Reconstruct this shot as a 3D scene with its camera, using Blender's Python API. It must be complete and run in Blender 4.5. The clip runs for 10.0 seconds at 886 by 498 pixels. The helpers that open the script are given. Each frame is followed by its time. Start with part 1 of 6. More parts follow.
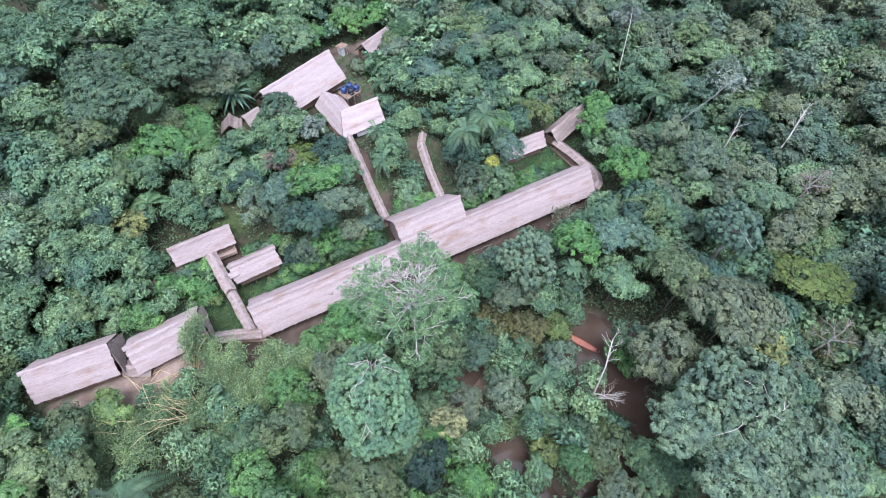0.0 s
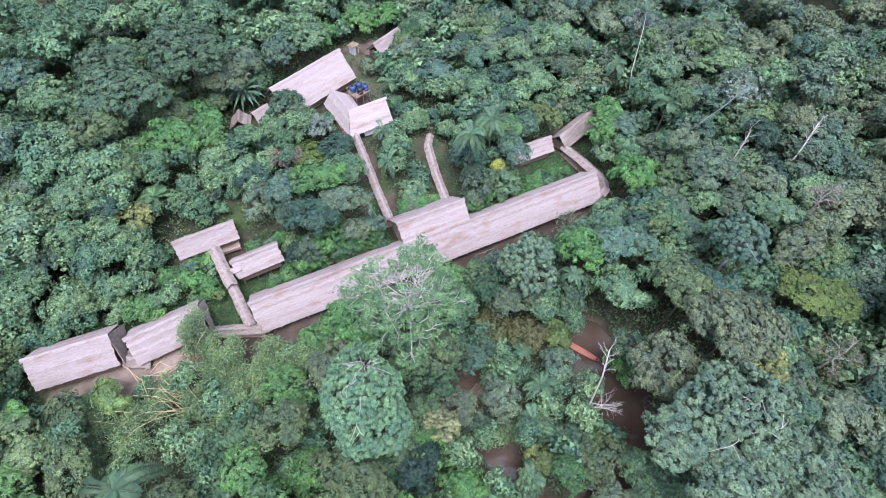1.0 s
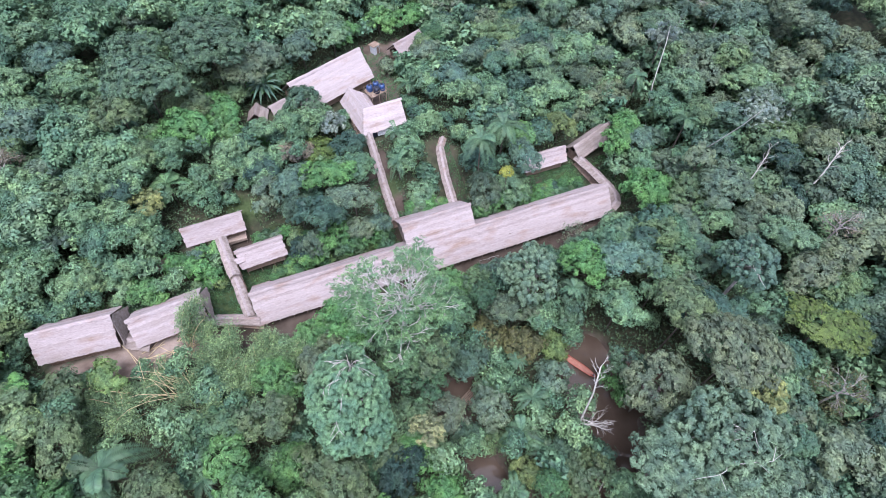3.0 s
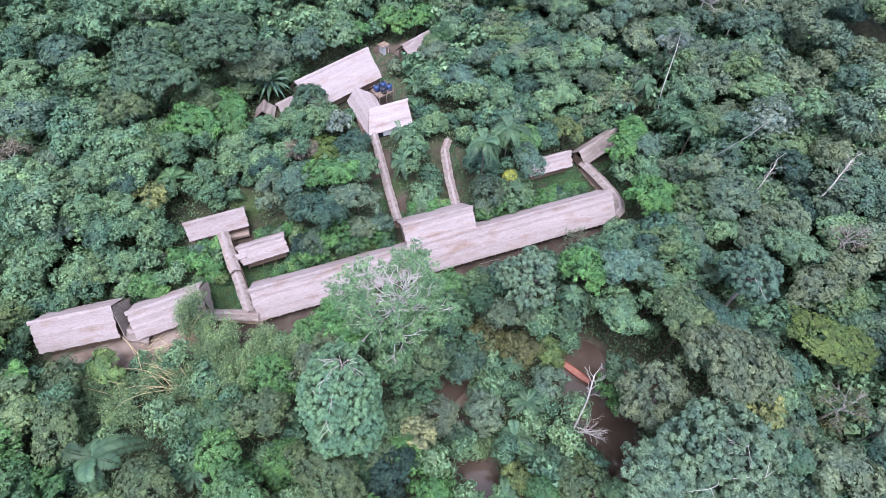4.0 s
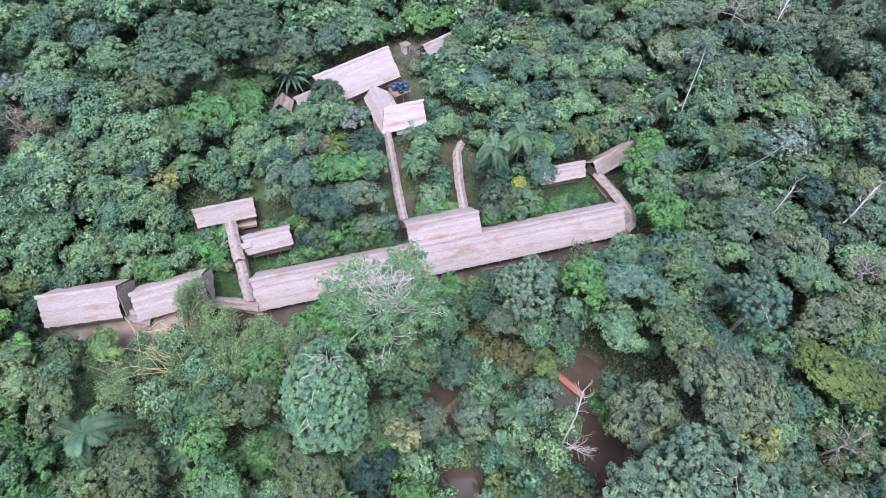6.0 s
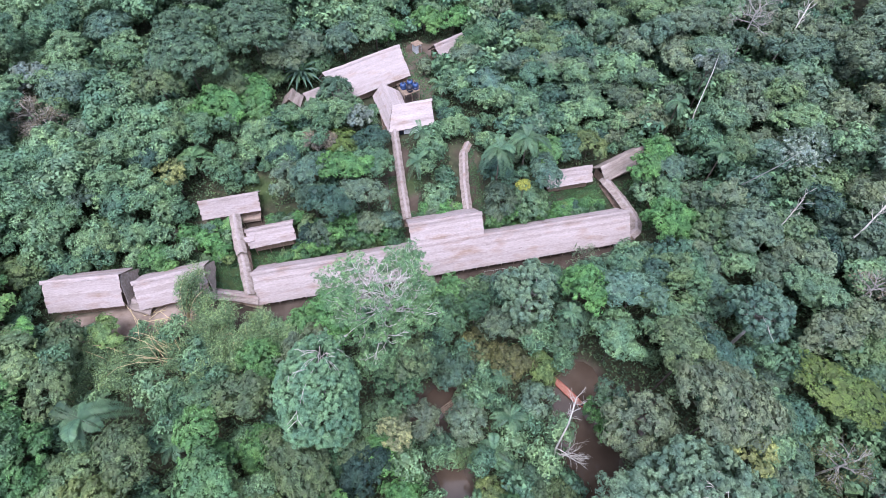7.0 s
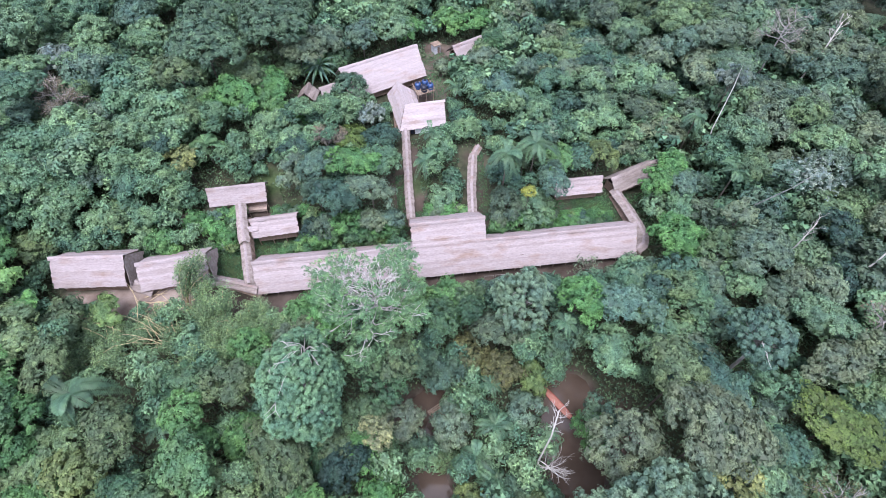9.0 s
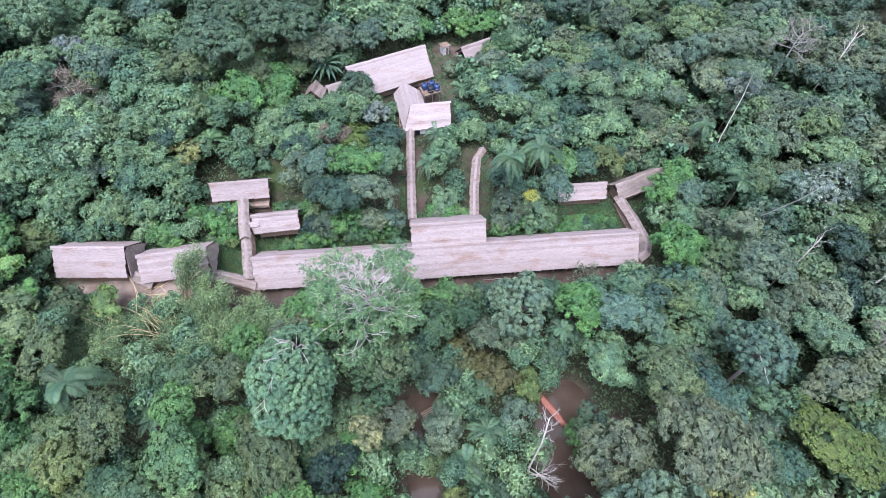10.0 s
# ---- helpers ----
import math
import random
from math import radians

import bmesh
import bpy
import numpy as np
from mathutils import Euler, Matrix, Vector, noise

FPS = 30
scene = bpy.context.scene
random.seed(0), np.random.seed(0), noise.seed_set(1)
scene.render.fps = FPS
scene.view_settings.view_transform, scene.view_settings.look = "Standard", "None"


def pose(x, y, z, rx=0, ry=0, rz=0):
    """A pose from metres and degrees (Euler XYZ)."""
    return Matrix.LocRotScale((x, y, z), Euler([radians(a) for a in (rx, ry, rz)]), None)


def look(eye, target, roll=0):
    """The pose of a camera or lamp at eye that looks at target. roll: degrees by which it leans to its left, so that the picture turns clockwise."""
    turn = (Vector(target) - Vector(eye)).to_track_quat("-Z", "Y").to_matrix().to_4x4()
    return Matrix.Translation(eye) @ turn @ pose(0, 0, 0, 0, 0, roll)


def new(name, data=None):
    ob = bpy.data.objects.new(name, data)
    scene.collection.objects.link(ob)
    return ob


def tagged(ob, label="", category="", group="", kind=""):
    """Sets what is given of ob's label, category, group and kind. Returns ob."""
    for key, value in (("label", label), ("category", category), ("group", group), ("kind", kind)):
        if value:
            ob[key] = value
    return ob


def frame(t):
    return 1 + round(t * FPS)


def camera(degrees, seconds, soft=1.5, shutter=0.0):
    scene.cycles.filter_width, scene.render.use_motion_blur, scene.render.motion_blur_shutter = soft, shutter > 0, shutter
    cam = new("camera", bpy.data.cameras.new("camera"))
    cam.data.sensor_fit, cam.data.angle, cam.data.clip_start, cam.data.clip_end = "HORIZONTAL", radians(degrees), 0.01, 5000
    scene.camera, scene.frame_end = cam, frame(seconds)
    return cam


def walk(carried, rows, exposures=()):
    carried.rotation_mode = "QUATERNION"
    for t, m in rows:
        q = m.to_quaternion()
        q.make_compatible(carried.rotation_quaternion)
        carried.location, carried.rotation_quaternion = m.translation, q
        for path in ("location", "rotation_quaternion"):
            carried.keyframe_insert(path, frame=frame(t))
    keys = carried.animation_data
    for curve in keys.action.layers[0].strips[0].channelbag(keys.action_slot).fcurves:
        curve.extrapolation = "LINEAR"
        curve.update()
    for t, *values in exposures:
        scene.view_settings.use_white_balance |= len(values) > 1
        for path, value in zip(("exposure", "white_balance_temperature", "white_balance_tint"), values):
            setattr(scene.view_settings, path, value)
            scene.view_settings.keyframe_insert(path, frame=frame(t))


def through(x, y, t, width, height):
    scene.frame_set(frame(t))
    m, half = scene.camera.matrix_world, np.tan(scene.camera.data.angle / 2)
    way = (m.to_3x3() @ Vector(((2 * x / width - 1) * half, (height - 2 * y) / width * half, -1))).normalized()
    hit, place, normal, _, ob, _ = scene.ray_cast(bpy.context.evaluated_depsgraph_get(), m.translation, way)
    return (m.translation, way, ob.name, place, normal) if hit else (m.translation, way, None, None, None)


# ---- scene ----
cam = camera(80.11, 10.0, 0.62)
# seconds, eye, degrees up, roll, heading
PATH = [
    (0, 10.904, -48.460, 90.055, -56.561, 0.184, -27.016),
    (0.5, 11.870, -48.637, 90.040, -56.540, 0.184, -25.857),
    (1, 12.791, -48.864, 90.019, -56.520, 0.131, -24.650),
    (1.5, 13.742, -49.089, 89.958, -56.428, 0.074, -23.399),
    (2, 14.674, -49.370, 89.898, -56.362, 0.014, -22.208),
    (2.5, 15.598, -49.670, 89.858, -56.309, -0.011, -21.100),
    (4, 18.446, -50.372, 89.826, -56.142, -0.019, -17.956),
    (4.5, 19.384, -50.524, 89.780, -56.123, 0.024, -16.813),
    (5, 20.301, -50.662, 89.726, -56.107, 0.013, -15.702),
    (5.5, 21.283, -50.760, 89.602, -56.035, -0.022, -14.562),
    (7, 24.329, -51.186, 89.151, -55.893, -0.020, -10.931),
    (7.5, 25.394, -51.297, 89.022, -55.869, -0.028, -9.731),
    (8, 26.447, -51.384, 88.917, -55.801, -0.073, -8.595),
    (8.5, 27.543, -51.478, 88.778, -55.765, -0.042, -7.544),
    (9, 28.524, -51.516, 88.693, -55.690, 0.014, -6.497),
    (9.5, 29.526, -51.481, 88.587, -55.612, 0.096, -5.547),
    (10, 30.507, -51.366, 88.472, -55.588, 0.239, -4.542),
]
walk(cam, [(t, pose(x, y, z, 90 + up, 0, turn) @ pose(0, 0, 0, 0, 0, roll)) for t, x, y, z, up, roll, turn in PATH], ((0.0, 1.55, 5880, 20.5), (10.0, 1.55, 5880, 20.5)))

# ---- world ----
# Overcast tropical daylight: a bright hazy sky and a very soft high sun.
world = bpy.data.worlds.new("world")
scene.world = world
world.use_nodes = True
wn = world.node_tree.nodes
sky = wn.new("ShaderNodeTexSky")
sky.sky_type = "NISHITA"
sky.sun_disc = False
sky.sun_elevation, sky.sun_rotation = radians(73), radians(197)
sky.dust_density, sky.air_density, sky.ozone_density = 3.0, 1.0, 1.0
grey = wn.new("ShaderNodeHueSaturation")
grey.inputs["Saturation"].default_value = 0.45
world.node_tree.links.new(sky.outputs[0], grey.inputs["Color"])
world.node_tree.links.new(grey.outputs[0], wn["Background"].inputs[0])
wn["Background"].inputs[1].default_value = 0.135
sun = new("sun", bpy.data.lights.new("sun", "SUN"))
sun.data.energy, sun.data.angle, sun.data.color = 1.3, radians(32), (1.0, 0.97, 0.93)
sun.matrix_world = look((-8, -26, 90), (0, 0, 0))

# ---- materials ----


def material(name, rough=0.8, metal=0.0, spec=0.3):
    m = bpy.data.materials.new(name)
    m.use_nodes = True
    b = m.node_tree.nodes["Principled BSDF"]
    b.inputs["Roughness"].default_value = rough
    b.inputs["Metallic"].default_value = metal
    b.inputs["Specular IOR Level"].default_value = spec
    return m, m.node_tree.nodes, m.node_tree.links, b


def ramp(nodes, stops):
    r = nodes.new("ShaderNodeValToRGB")
    while len(r.color_ramp.elements) < len(stops):
        r.color_ramp.elements.new(0.5)
    for e, (p, c) in zip(r.color_ramp.elements, stops):
        e.position, e.color = p, (*c, 1)
    return r


def noise_node(nodes, links, scale, stretch=(1, 1, 1), detail=4, coord="Object"):
    tc = nodes.new("ShaderNodeTexCoord")
    mp = nodes.new("ShaderNodeMapping")
    mp.inputs["Scale"].default_value = stretch
    n = nodes.new("ShaderNodeTexNoise")
    n.inputs["Scale"].default_value, n.inputs["Detail"].default_value = scale, detail
    links.new(tc.outputs[coord], mp.inputs[0])
    links.new(mp.outputs[0], n.inputs["Vector"])
    return n.outputs[0]


def mixed(nodes, links, a, b, fac, kind="MIX"):
    x = nodes.new("ShaderNodeMix")
    x.data_type, x.blend_type = "RGBA", kind
    for sock, v in ((x.inputs[6], a), (x.inputs[7], b), (x.inputs[0], fac)):
        if isinstance(v, bpy.types.NodeSocket):
            links.new(v, sock)
        else:
            sock.default_value = (*v, 1) if isinstance(v, tuple) else v
    return x.outputs[2]


def bumped(nodes, links, bsdf, height, strength=0.4, distance=0.05):
    b = nodes.new("ShaderNodeBump")
    b.inputs["Strength"].default_value, b.inputs["Distance"].default_value = strength, distance
    links.new(height, b.inputs["Height"])
    links.new(b.outputs[0], bsdf.inputs["Normal"])


def surface(name, stops, scale=1.0, stretch=(1, 1, 1), rough=0.85, fine=9.0, bump=0.3, metal=0.0, spec=0.3, varied=0.0):
    """A two-scale procedural surface: broad patches through a ramp, fine grain over it."""
    m, n, l, b = material(name, rough, metal, spec)
    broad = noise_node(n, l, scale, stretch)
    grain = noise_node(n, l, scale * fine, stretch, 3)
    r = ramp(n, stops)
    l.new(broad, r.inputs[0])
    g = ramp(n, [(0.3, (0.72, 0.72, 0.72)), (0.7, (1.2, 1.2, 1.2))])
    l.new(grain, g.inputs[0])
    c = mixed(n, l, r.outputs[0], g.outputs[0], 1.0, "MULTIPLY")
    if varied:
        oi = n.new("ShaderNodeObjectInfo")
        v = ramp(n, [(0.0, (1 - varied,) * 3), (1.0, (1 + varied,) * 3)])
        l.new(oi.outputs["Random"], v.inputs[0])
        c = mixed(n, l, c, v.outputs[0], 1.0, "MULTIPLY")
    l.new(c, b.inputs["Base Color"])
    if bump:
        bumped(n, l, b, grain, bump)
    return m


def leaf_material(name, stops, source="object", spread=0.58, rough=0.58, through=0.16):
    """Foliage: hue by tree, value by leaf, a little light let through."""
    m, n, l, b = material(name, rough, 0.0, 0.32)
    r = ramp(n, stops)
    if source == "object":
        l.new(n.new("ShaderNodeObjectInfo").outputs["Random"], r.inputs[0])
    else:
        at = n.new("ShaderNodeAttribute")
        at.attribute_name = "tint"
        l.new(at.outputs["Fac"], r.inputs[0])
    # shade attribute: random tone on the leaves, painted inner shade on the cores
    leaf_tone = n.new("ShaderNodeAttribute")
    leaf_tone.attribute_name = "shade"
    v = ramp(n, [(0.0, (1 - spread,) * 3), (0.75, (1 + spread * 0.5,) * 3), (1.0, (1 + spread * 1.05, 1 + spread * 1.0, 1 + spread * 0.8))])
    l.new(leaf_tone.outputs["Fac"], v.inputs[0])
    geo = n.new("ShaderNodeNewGeometry")
    w = ramp(n, [(0.0, (0.82, 0.83, 0.85)), (1.0, (1.20, 1.19, 1.16))])
    l.new(geo.outputs["Random Per Island"], w.inputs[0])
    c = mixed(n, l, r.outputs[0], v.outputs[0], 1.0, "MULTIPLY")
    c = mixed(n, l, c, w.outputs[0], 1.0, "MULTIPLY")
    patch = ramp(n, [(0.35, (0.8, 0.85, 0.9)), (0.65, (1.2, 1.12, 0.95))])
    l.new(noise_node(n, l, 0.45, detail=2), patch.inputs[0])
    c = mixed(n, l, c, patch.outputs[0], 1.0, "MULTIPLY")
    l.new(c, b.inputs["Base Color"])
    t = n.new("ShaderNodeBsdfTranslucent")
    l.new(c, t.inputs[0])
    s = n.new("ShaderNodeMixShader")
    s.inputs[0].default_value = through
    l.new(b.outputs[0], s.inputs[1])
    l.new(t.outputs[0], s.inputs[2])
    l.new(s.outputs[0], n["Material Output"].inputs[0])
    return m


# stops 0.56, 0.68 and 0.88 lean blue: distance haze put into leaf colour
FOREST = [(0.0, (0.028, 0.062, 0.053)), (0.14, (0.059, 0.127, 0.096)), (0.30, (0.087, 0.176, 0.106)), (0.46, (0.146, 0.251, 0.138)), (0.56, (0.079, 0.147, 0.114)), (0.68, (0.115, 0.171, 0.120)), (0.79, (0.123, 0.166, 0.102)), (0.88, (0.051, 0.098, 0.077)), (1.0, (0.122, 0.200, 0.096))]
LEAF = leaf_material("leaf_mixed", FOREST)
FRESH = [(0.0, (0.040, 0.092, 0.053)), (0.2, (0.070, 0.169, 0.069)), (0.38, (0.117, 0.249, 0.090)), (0.52, (0.064, 0.129, 0.076)), (0.66, (0.150, 0.231, 0.118)), (0.78, (0.045, 0.105, 0.059)), (0.88, (0.132, 0.184, 0.075)), (1.0, (0.116, 0.275, 0.095))]
LEAF_FRESH = leaf_material("leaf_fresh", FRESH)
LEAF_FAR = leaf_material("leaf_far", FOREST, "tint")
LEAF_UNDER = leaf_material("leaf_undergrowth", [(0.0, (0.050, 0.095, 0.055)), (1.0, (0.100, 0.165, 0.085))], "tint")

LEAF_LAWN = leaf_material("leaf_lawn", [(0.0, (0.036, 0.086, 0.040)), (1.0, (0.058, 0.140, 0.058))], "tint")


def tinted(name, c, d=0.25):
    return leaf_material(name, [(0.0, tuple(v * (1 - d) for v in c)), (1.0, tuple(v * (1 + d) for v in c))])


TINT = {
    "green": LEAF,
    "fresh": LEAF_FRESH,
    "pale": tinted("leaf_pale", (0.115, 0.190, 0.135), 0.1),
    "blue": tinted("leaf_blue_green", (0.082, 0.155, 0.122), 0.12),
    "jade": tinted("leaf_jade", (0.118, 0.232, 0.143), 0.05),
    "bright": tinted("leaf_bright", (0.080, 0.195, 0.070), 0.12),
    "lime": tinted("leaf_lime", (0.080, 0.130, 0.037), 0.1),
    "olive": tinted("leaf_olive", (0.090, 0.140, 0.075), 0.12),
    "dark": tinted("leaf_dark", (0.072, 0.134, 0.088), 0.12),
    "rust": tinted("leaf_rust", (0.096, 0.108, 0.050), 0.15),
    "straw": tinted("leaf_straw", (0.185, 0.215, 0.120), 0.1),
    "silver": tinted("leaf_silver", (0.165, 0.220, 0.205), 0.06),
    "dusk": tinted("leaf_dry_twigs", (0.165, 0.150, 0.122), 0.1),
    "grey": tinted("leaf_grey_green", (0.110, 0.150, 0.100), 0.1),
    "yellow": tinted("leaf_yellow", (0.24, 0.27, 0.06), 0.05),
    "cream": tinted("leaf_cream", (0.185, 0.225, 0.095), 0.1),
    "palm": tinted("leaf_palm", (0.066, 0.130, 0.078), 0.2),
    "emergent": tinted("leaf_emergent", (0.100, 0.196, 0.098), 0.1),
    "bamboo": tinted("leaf_bamboo", (0.142, 0.226, 0.116), 0.15),
}
BARK = surface("bark", [(0.3, (0.06, 0.05, 0.042)), (0.7, (0.14, 0.12, 0.10))], 1.5, (1, 1, 0.3))
BARK_GREY = surface("bark_grey", [(0.3, (0.20, 0.19, 0.18)), (0.7, (0.34, 0.33, 0.32))], 2.0, (1, 1, 0.4))
BARK_PALE = surface("bark_pale", [(0.3, (0.34, 0.325, 0.30)), (0.7, (0.50, 0.485, 0.46))], 2.0, (1, 1, 0.4))
BARK_WHITE = surface("bark_white", [(0.3, (0.36, 0.35, 0.33)), (0.7, (0.48, 0.47, 0.45))], 2.0, (1, 1, 0.4))
CULM = surface("bamboo_culm", [(0.3, (0.38, 0.30, 0.17)), (0.7, (0.50, 0.41, 0.25))], 2.0, rough=0.5)


def thatch_material(name, stops, rust, worn=0.80):
    """Palm thatch: broad weathering, broken dashes along the courses, rusty patches, fine fibre."""
    m, n, l, b = material(name, 0.95, 0.0, 0.2)
    r = ramp(n, stops)
    l.new(noise_node(n, l, 0.35, (0.5, 1.6, 1.6), 5), r.inputs[0])
    # worn is the dash tone: brown streaks plus painted shade of ragged edges
    dash = ramp(n, [(0.28, (worn, worn - 0.04, worn - 0.055)), (0.38, (0.97, 0.96, 0.96)), (0.7, (1.05, 1.05, 1.06))])
    l.new(noise_node(n, l, 1.3, (0.34, 3.6, 3.6), 4), dash.inputs[0])
    fibre = ramp(n, [(0.3, (0.84, 0.84, 0.84)), (0.7, (1.12, 1.12, 1.12))])
    fine = noise_node(n, l, 5.0, (0.35, 2.2, 2.2), 3)
    l.new(fine, fibre.inputs[0])
    old = ramp(n, [(0.52, (0, 0, 0)), (0.70, (1, 1, 1))])
    l.new(noise_node(n, l, 0.22, (0.8, 2.5, 2.5), 6, "Object"), old.inputs[0])
    c = mixed(n, l, r.outputs[0], rust, old.outputs[0])
    c = mixed(n, l, c, dash.outputs[0], 1.0, "MULTIPLY")
    c = mixed(n, l, c, fibre.outputs[0], 1.0, "MULTIPLY")
    oi = n.new("ShaderNodeObjectInfo")
    v = ramp(n, [(0.0, (0.9, 0.89, 0.88)), (1.0, (1.1, 1.1, 1.1))])
    l.new(oi.outputs["Random"], v.inputs[0])
    c = mixed(n, l, c, v.outputs[0], 1.0, "MULTIPLY")
    l.new(c, b.inputs["Base Color"])
    bumped(n, l, b, fine, 0.4, 0.04)
    return m


THATCH = thatch_material("thatch", [(0.3, (0.275, 0.235, 0.233)), (0.5, (0.306, 0.267, 0.271)), (0.72, (0.340, 0.302, 0.311))], (0.235, 0.175, 0.155))
THATCH_PALE = thatch_material("thatch_new", [(0.3, (0.305, 0.262, 0.262)), (0.5, (0.338, 0.298, 0.304)), (0.72, (0.368, 0.332, 0.342))], (0.285, 0.225, 0.205), 0.88)
THATCH_OLD = surface("thatch_weathered", [(0.25, (0.150, 0.120, 0.108)), (0.5, (0.235, 0.198, 0.182)), (0.75, (0.310, 0.270, 0.262))], 0.55, (0.5, 3.0, 3.0), 0.95, 9.0, 0.7, varied=0.16)
# darker, browner copy of the thatch, used only on undersides
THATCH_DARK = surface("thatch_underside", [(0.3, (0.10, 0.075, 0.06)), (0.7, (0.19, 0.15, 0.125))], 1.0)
TIMBER = surface("timber", [(0.3, (0.16, 0.115, 0.085)), (0.7, (0.28, 0.215, 0.17))], 1.2, (1, 1, 0.25))
PLANK = surface("plank", [(0.3, (0.24, 0.165, 0.125)), (0.7, (0.36, 0.265, 0.215))], 0.9, (0.3, 2, 2), varied=0.2)
PORCH = surface("porch_boards", [(0.3, (0.30, 0.225, 0.185)), (0.7, (0.42, 0.335, 0.285))], 0.9, (0.4, 2, 2), varied=0.12)
WALLBOARD = surface("wallboard", [(0.3, (0.17, 0.12, 0.09)), (0.7, (0.27, 0.20, 0.16))], 1.0, (2.5, 2.5, 0.3))
WHITE = surface("white_sheet", [(0.3, (0.58, 0.60, 0.64)), (0.7, (0.72, 0.74, 0.78))], 1.2, rough=0.5, bump=0.1)
TANK_BLUE = surface("blue_plastic", [(0.3, (0.012, 0.034, 0.10)), (0.7, (0.025, 0.065, 0.19))], 2.0, rough=0.4, bump=0.05, spec=0.5)
TANK_DARK = surface("dark_plastic", [(0.3, (0.012, 0.015, 0.025)), (0.7, (0.025, 0.03, 0.05))], 2.0, rough=0.4, bump=0.05)
CANOE_RED = surface("red_paint", [(0.3, (0.27, 0.048, 0.032)), (0.7, (0.34, 0.085, 0.058))], 1.4, (0.6, 2, 2), rough=0.6, bump=0.15)
CANOE_IN = surface("faded_orange_boards", [(0.3, (0.30, 0.125, 0.095)), (0.7, (0.40, 0.20, 0.155))], 1.6, (0.6, 2, 2), rough=0.7)


def ground_material():
    m, n, l, b = material("forest_floor", 0.95, 0.0, 0.2)
    soil = ramp(n, [(0.3, (0.120, 0.090, 0.072)), (0.55, (0.215, 0.170, 0.145)), (0.8, (0.320, 0.265, 0.235))])
    l.new(noise_node(n, l, 0.35, detail=6), soil.inputs[0])
    litter = ramp(n, [(0.3, (0.028, 0.032, 0.020)), (0.55, (0.052, 0.058, 0.034)), (0.75, (0.085, 0.070, 0.048))])
    l.new(noise_node(n, l, 0.8, detail=6), litter.inputs[0])
    grass = ramp(n, [(0.3, (0.030, 0.054, 0.020)), (0.7, (0.058, 0.088, 0.032))])
    l.new(noise_node(n, l, 1.6, detail=5), grass.inputs[0])
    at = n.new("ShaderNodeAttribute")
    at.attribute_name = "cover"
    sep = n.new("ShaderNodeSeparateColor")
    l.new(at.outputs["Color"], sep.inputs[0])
    # soil darkened for mud and, painted in, for shade along the hall eave
    mud_shade = mixed(n, l, soil.outputs[0], (0.34, 0.33, 0.32), sep.outputs[2], "MULTIPLY")
    c = mixed(n, l, litter.outputs[0], mud_shade, sep.outputs[0])
    c = mixed(n, l, c, grass.outputs[0], sep.outputs[1])
    l.new(c, b.inputs["Base Color"])
    bumped(n, l, b, noise_node(n, l, 3.0, detail=6), 0.6, 0.15)
    return m


GROUND = ground_material()


def water_material():
    m, n, l, b = material("muddy_water", 0.06, 0.0, 0.5)
    r = ramp(n, [(0.35, (0.056, 0.041, 0.031)), (0.65, (0.086, 0.064, 0.049))])
    l.new(noise_node(n, l, 0.15), r.inputs[0])
    l.new(r.outputs[0], b.inputs["Base Color"])
    bumped(n, l, b, noise_node(n, l, 1.2, detail=2), 0.08, 0.05)
    return m


WATER = water_material()

# ---- mesh helpers ----


class Shape:
    """Collects vertices and faces of one mesh."""

    def __init__(self):
        self.v, self.f = [], []

    def add(self, v, f):
        k = len(self.v)
        self.v.extend([tuple(p) for p in v])
        self.f.extend([tuple(i + k for i in q) for q in f])
        return self

    def box(self, x0, x1, y0, y1, z0, z1):
        v = [(x, y, z) for z in (z0, z1) for x, y in ((x0, y0), (x1, y0), (x1, y1), (x0, y1))]
        return self.add(v, [(3, 2, 1, 0), (4, 5, 6, 7), (0, 1, 5, 4), (1, 2, 6, 5), (2, 3, 7, 6), (3, 0, 4, 7)])

    def tube(self, pts, r0, r1, sides=6):
        pts = [Vector(p) for p in pts]
        v, f = [], []
        for i, p in enumerate(pts):
            d = (pts[min(i + 1, len(pts) - 1)] - pts[max(i - 1, 0)]).normalized()
            a = d.cross(Vector((0.31, 0.95, 0.05))).normalized()
            b = d.cross(a)
            r = r0 + (r1 - r0) * i / (len(pts) - 1)
            v += [p + (a * math.cos(t) + b * math.sin(t)) * r for t in (2 * math.pi * k / sides for k in range(sides))]
            if i:
                o = (i - 1) * sides
                f += [(o + k, o + (k + 1) % sides, o + sides + (k + 1) % sides, o + sides + k) for k in range(sides)]
        f += [tuple(range(sides))[::-1], tuple(range((len(pts) - 1) * sides, len(pts) * sides))]
        return self.add(v, f)

    def mesh(self, name, mat, smooth=False):
        me = bpy.data.meshes.new(name)
        me.from_pydata(self.v, [], self.f)
        if mat:
            me.materials.append(mat)
        if smooth:
            me.polygons.foreach_set("use_smooth", [True] * len(me.polygons))
        me.update()
        return me


def part(name, shape, mat, parent, label="", smooth=False):
    me = shape if isinstance(shape, bpy.types.Mesh) else shape.mesh(name, mat, smooth)
    ob = new(name, me)
    ob.parent = parent
    return tagged(ob, label)


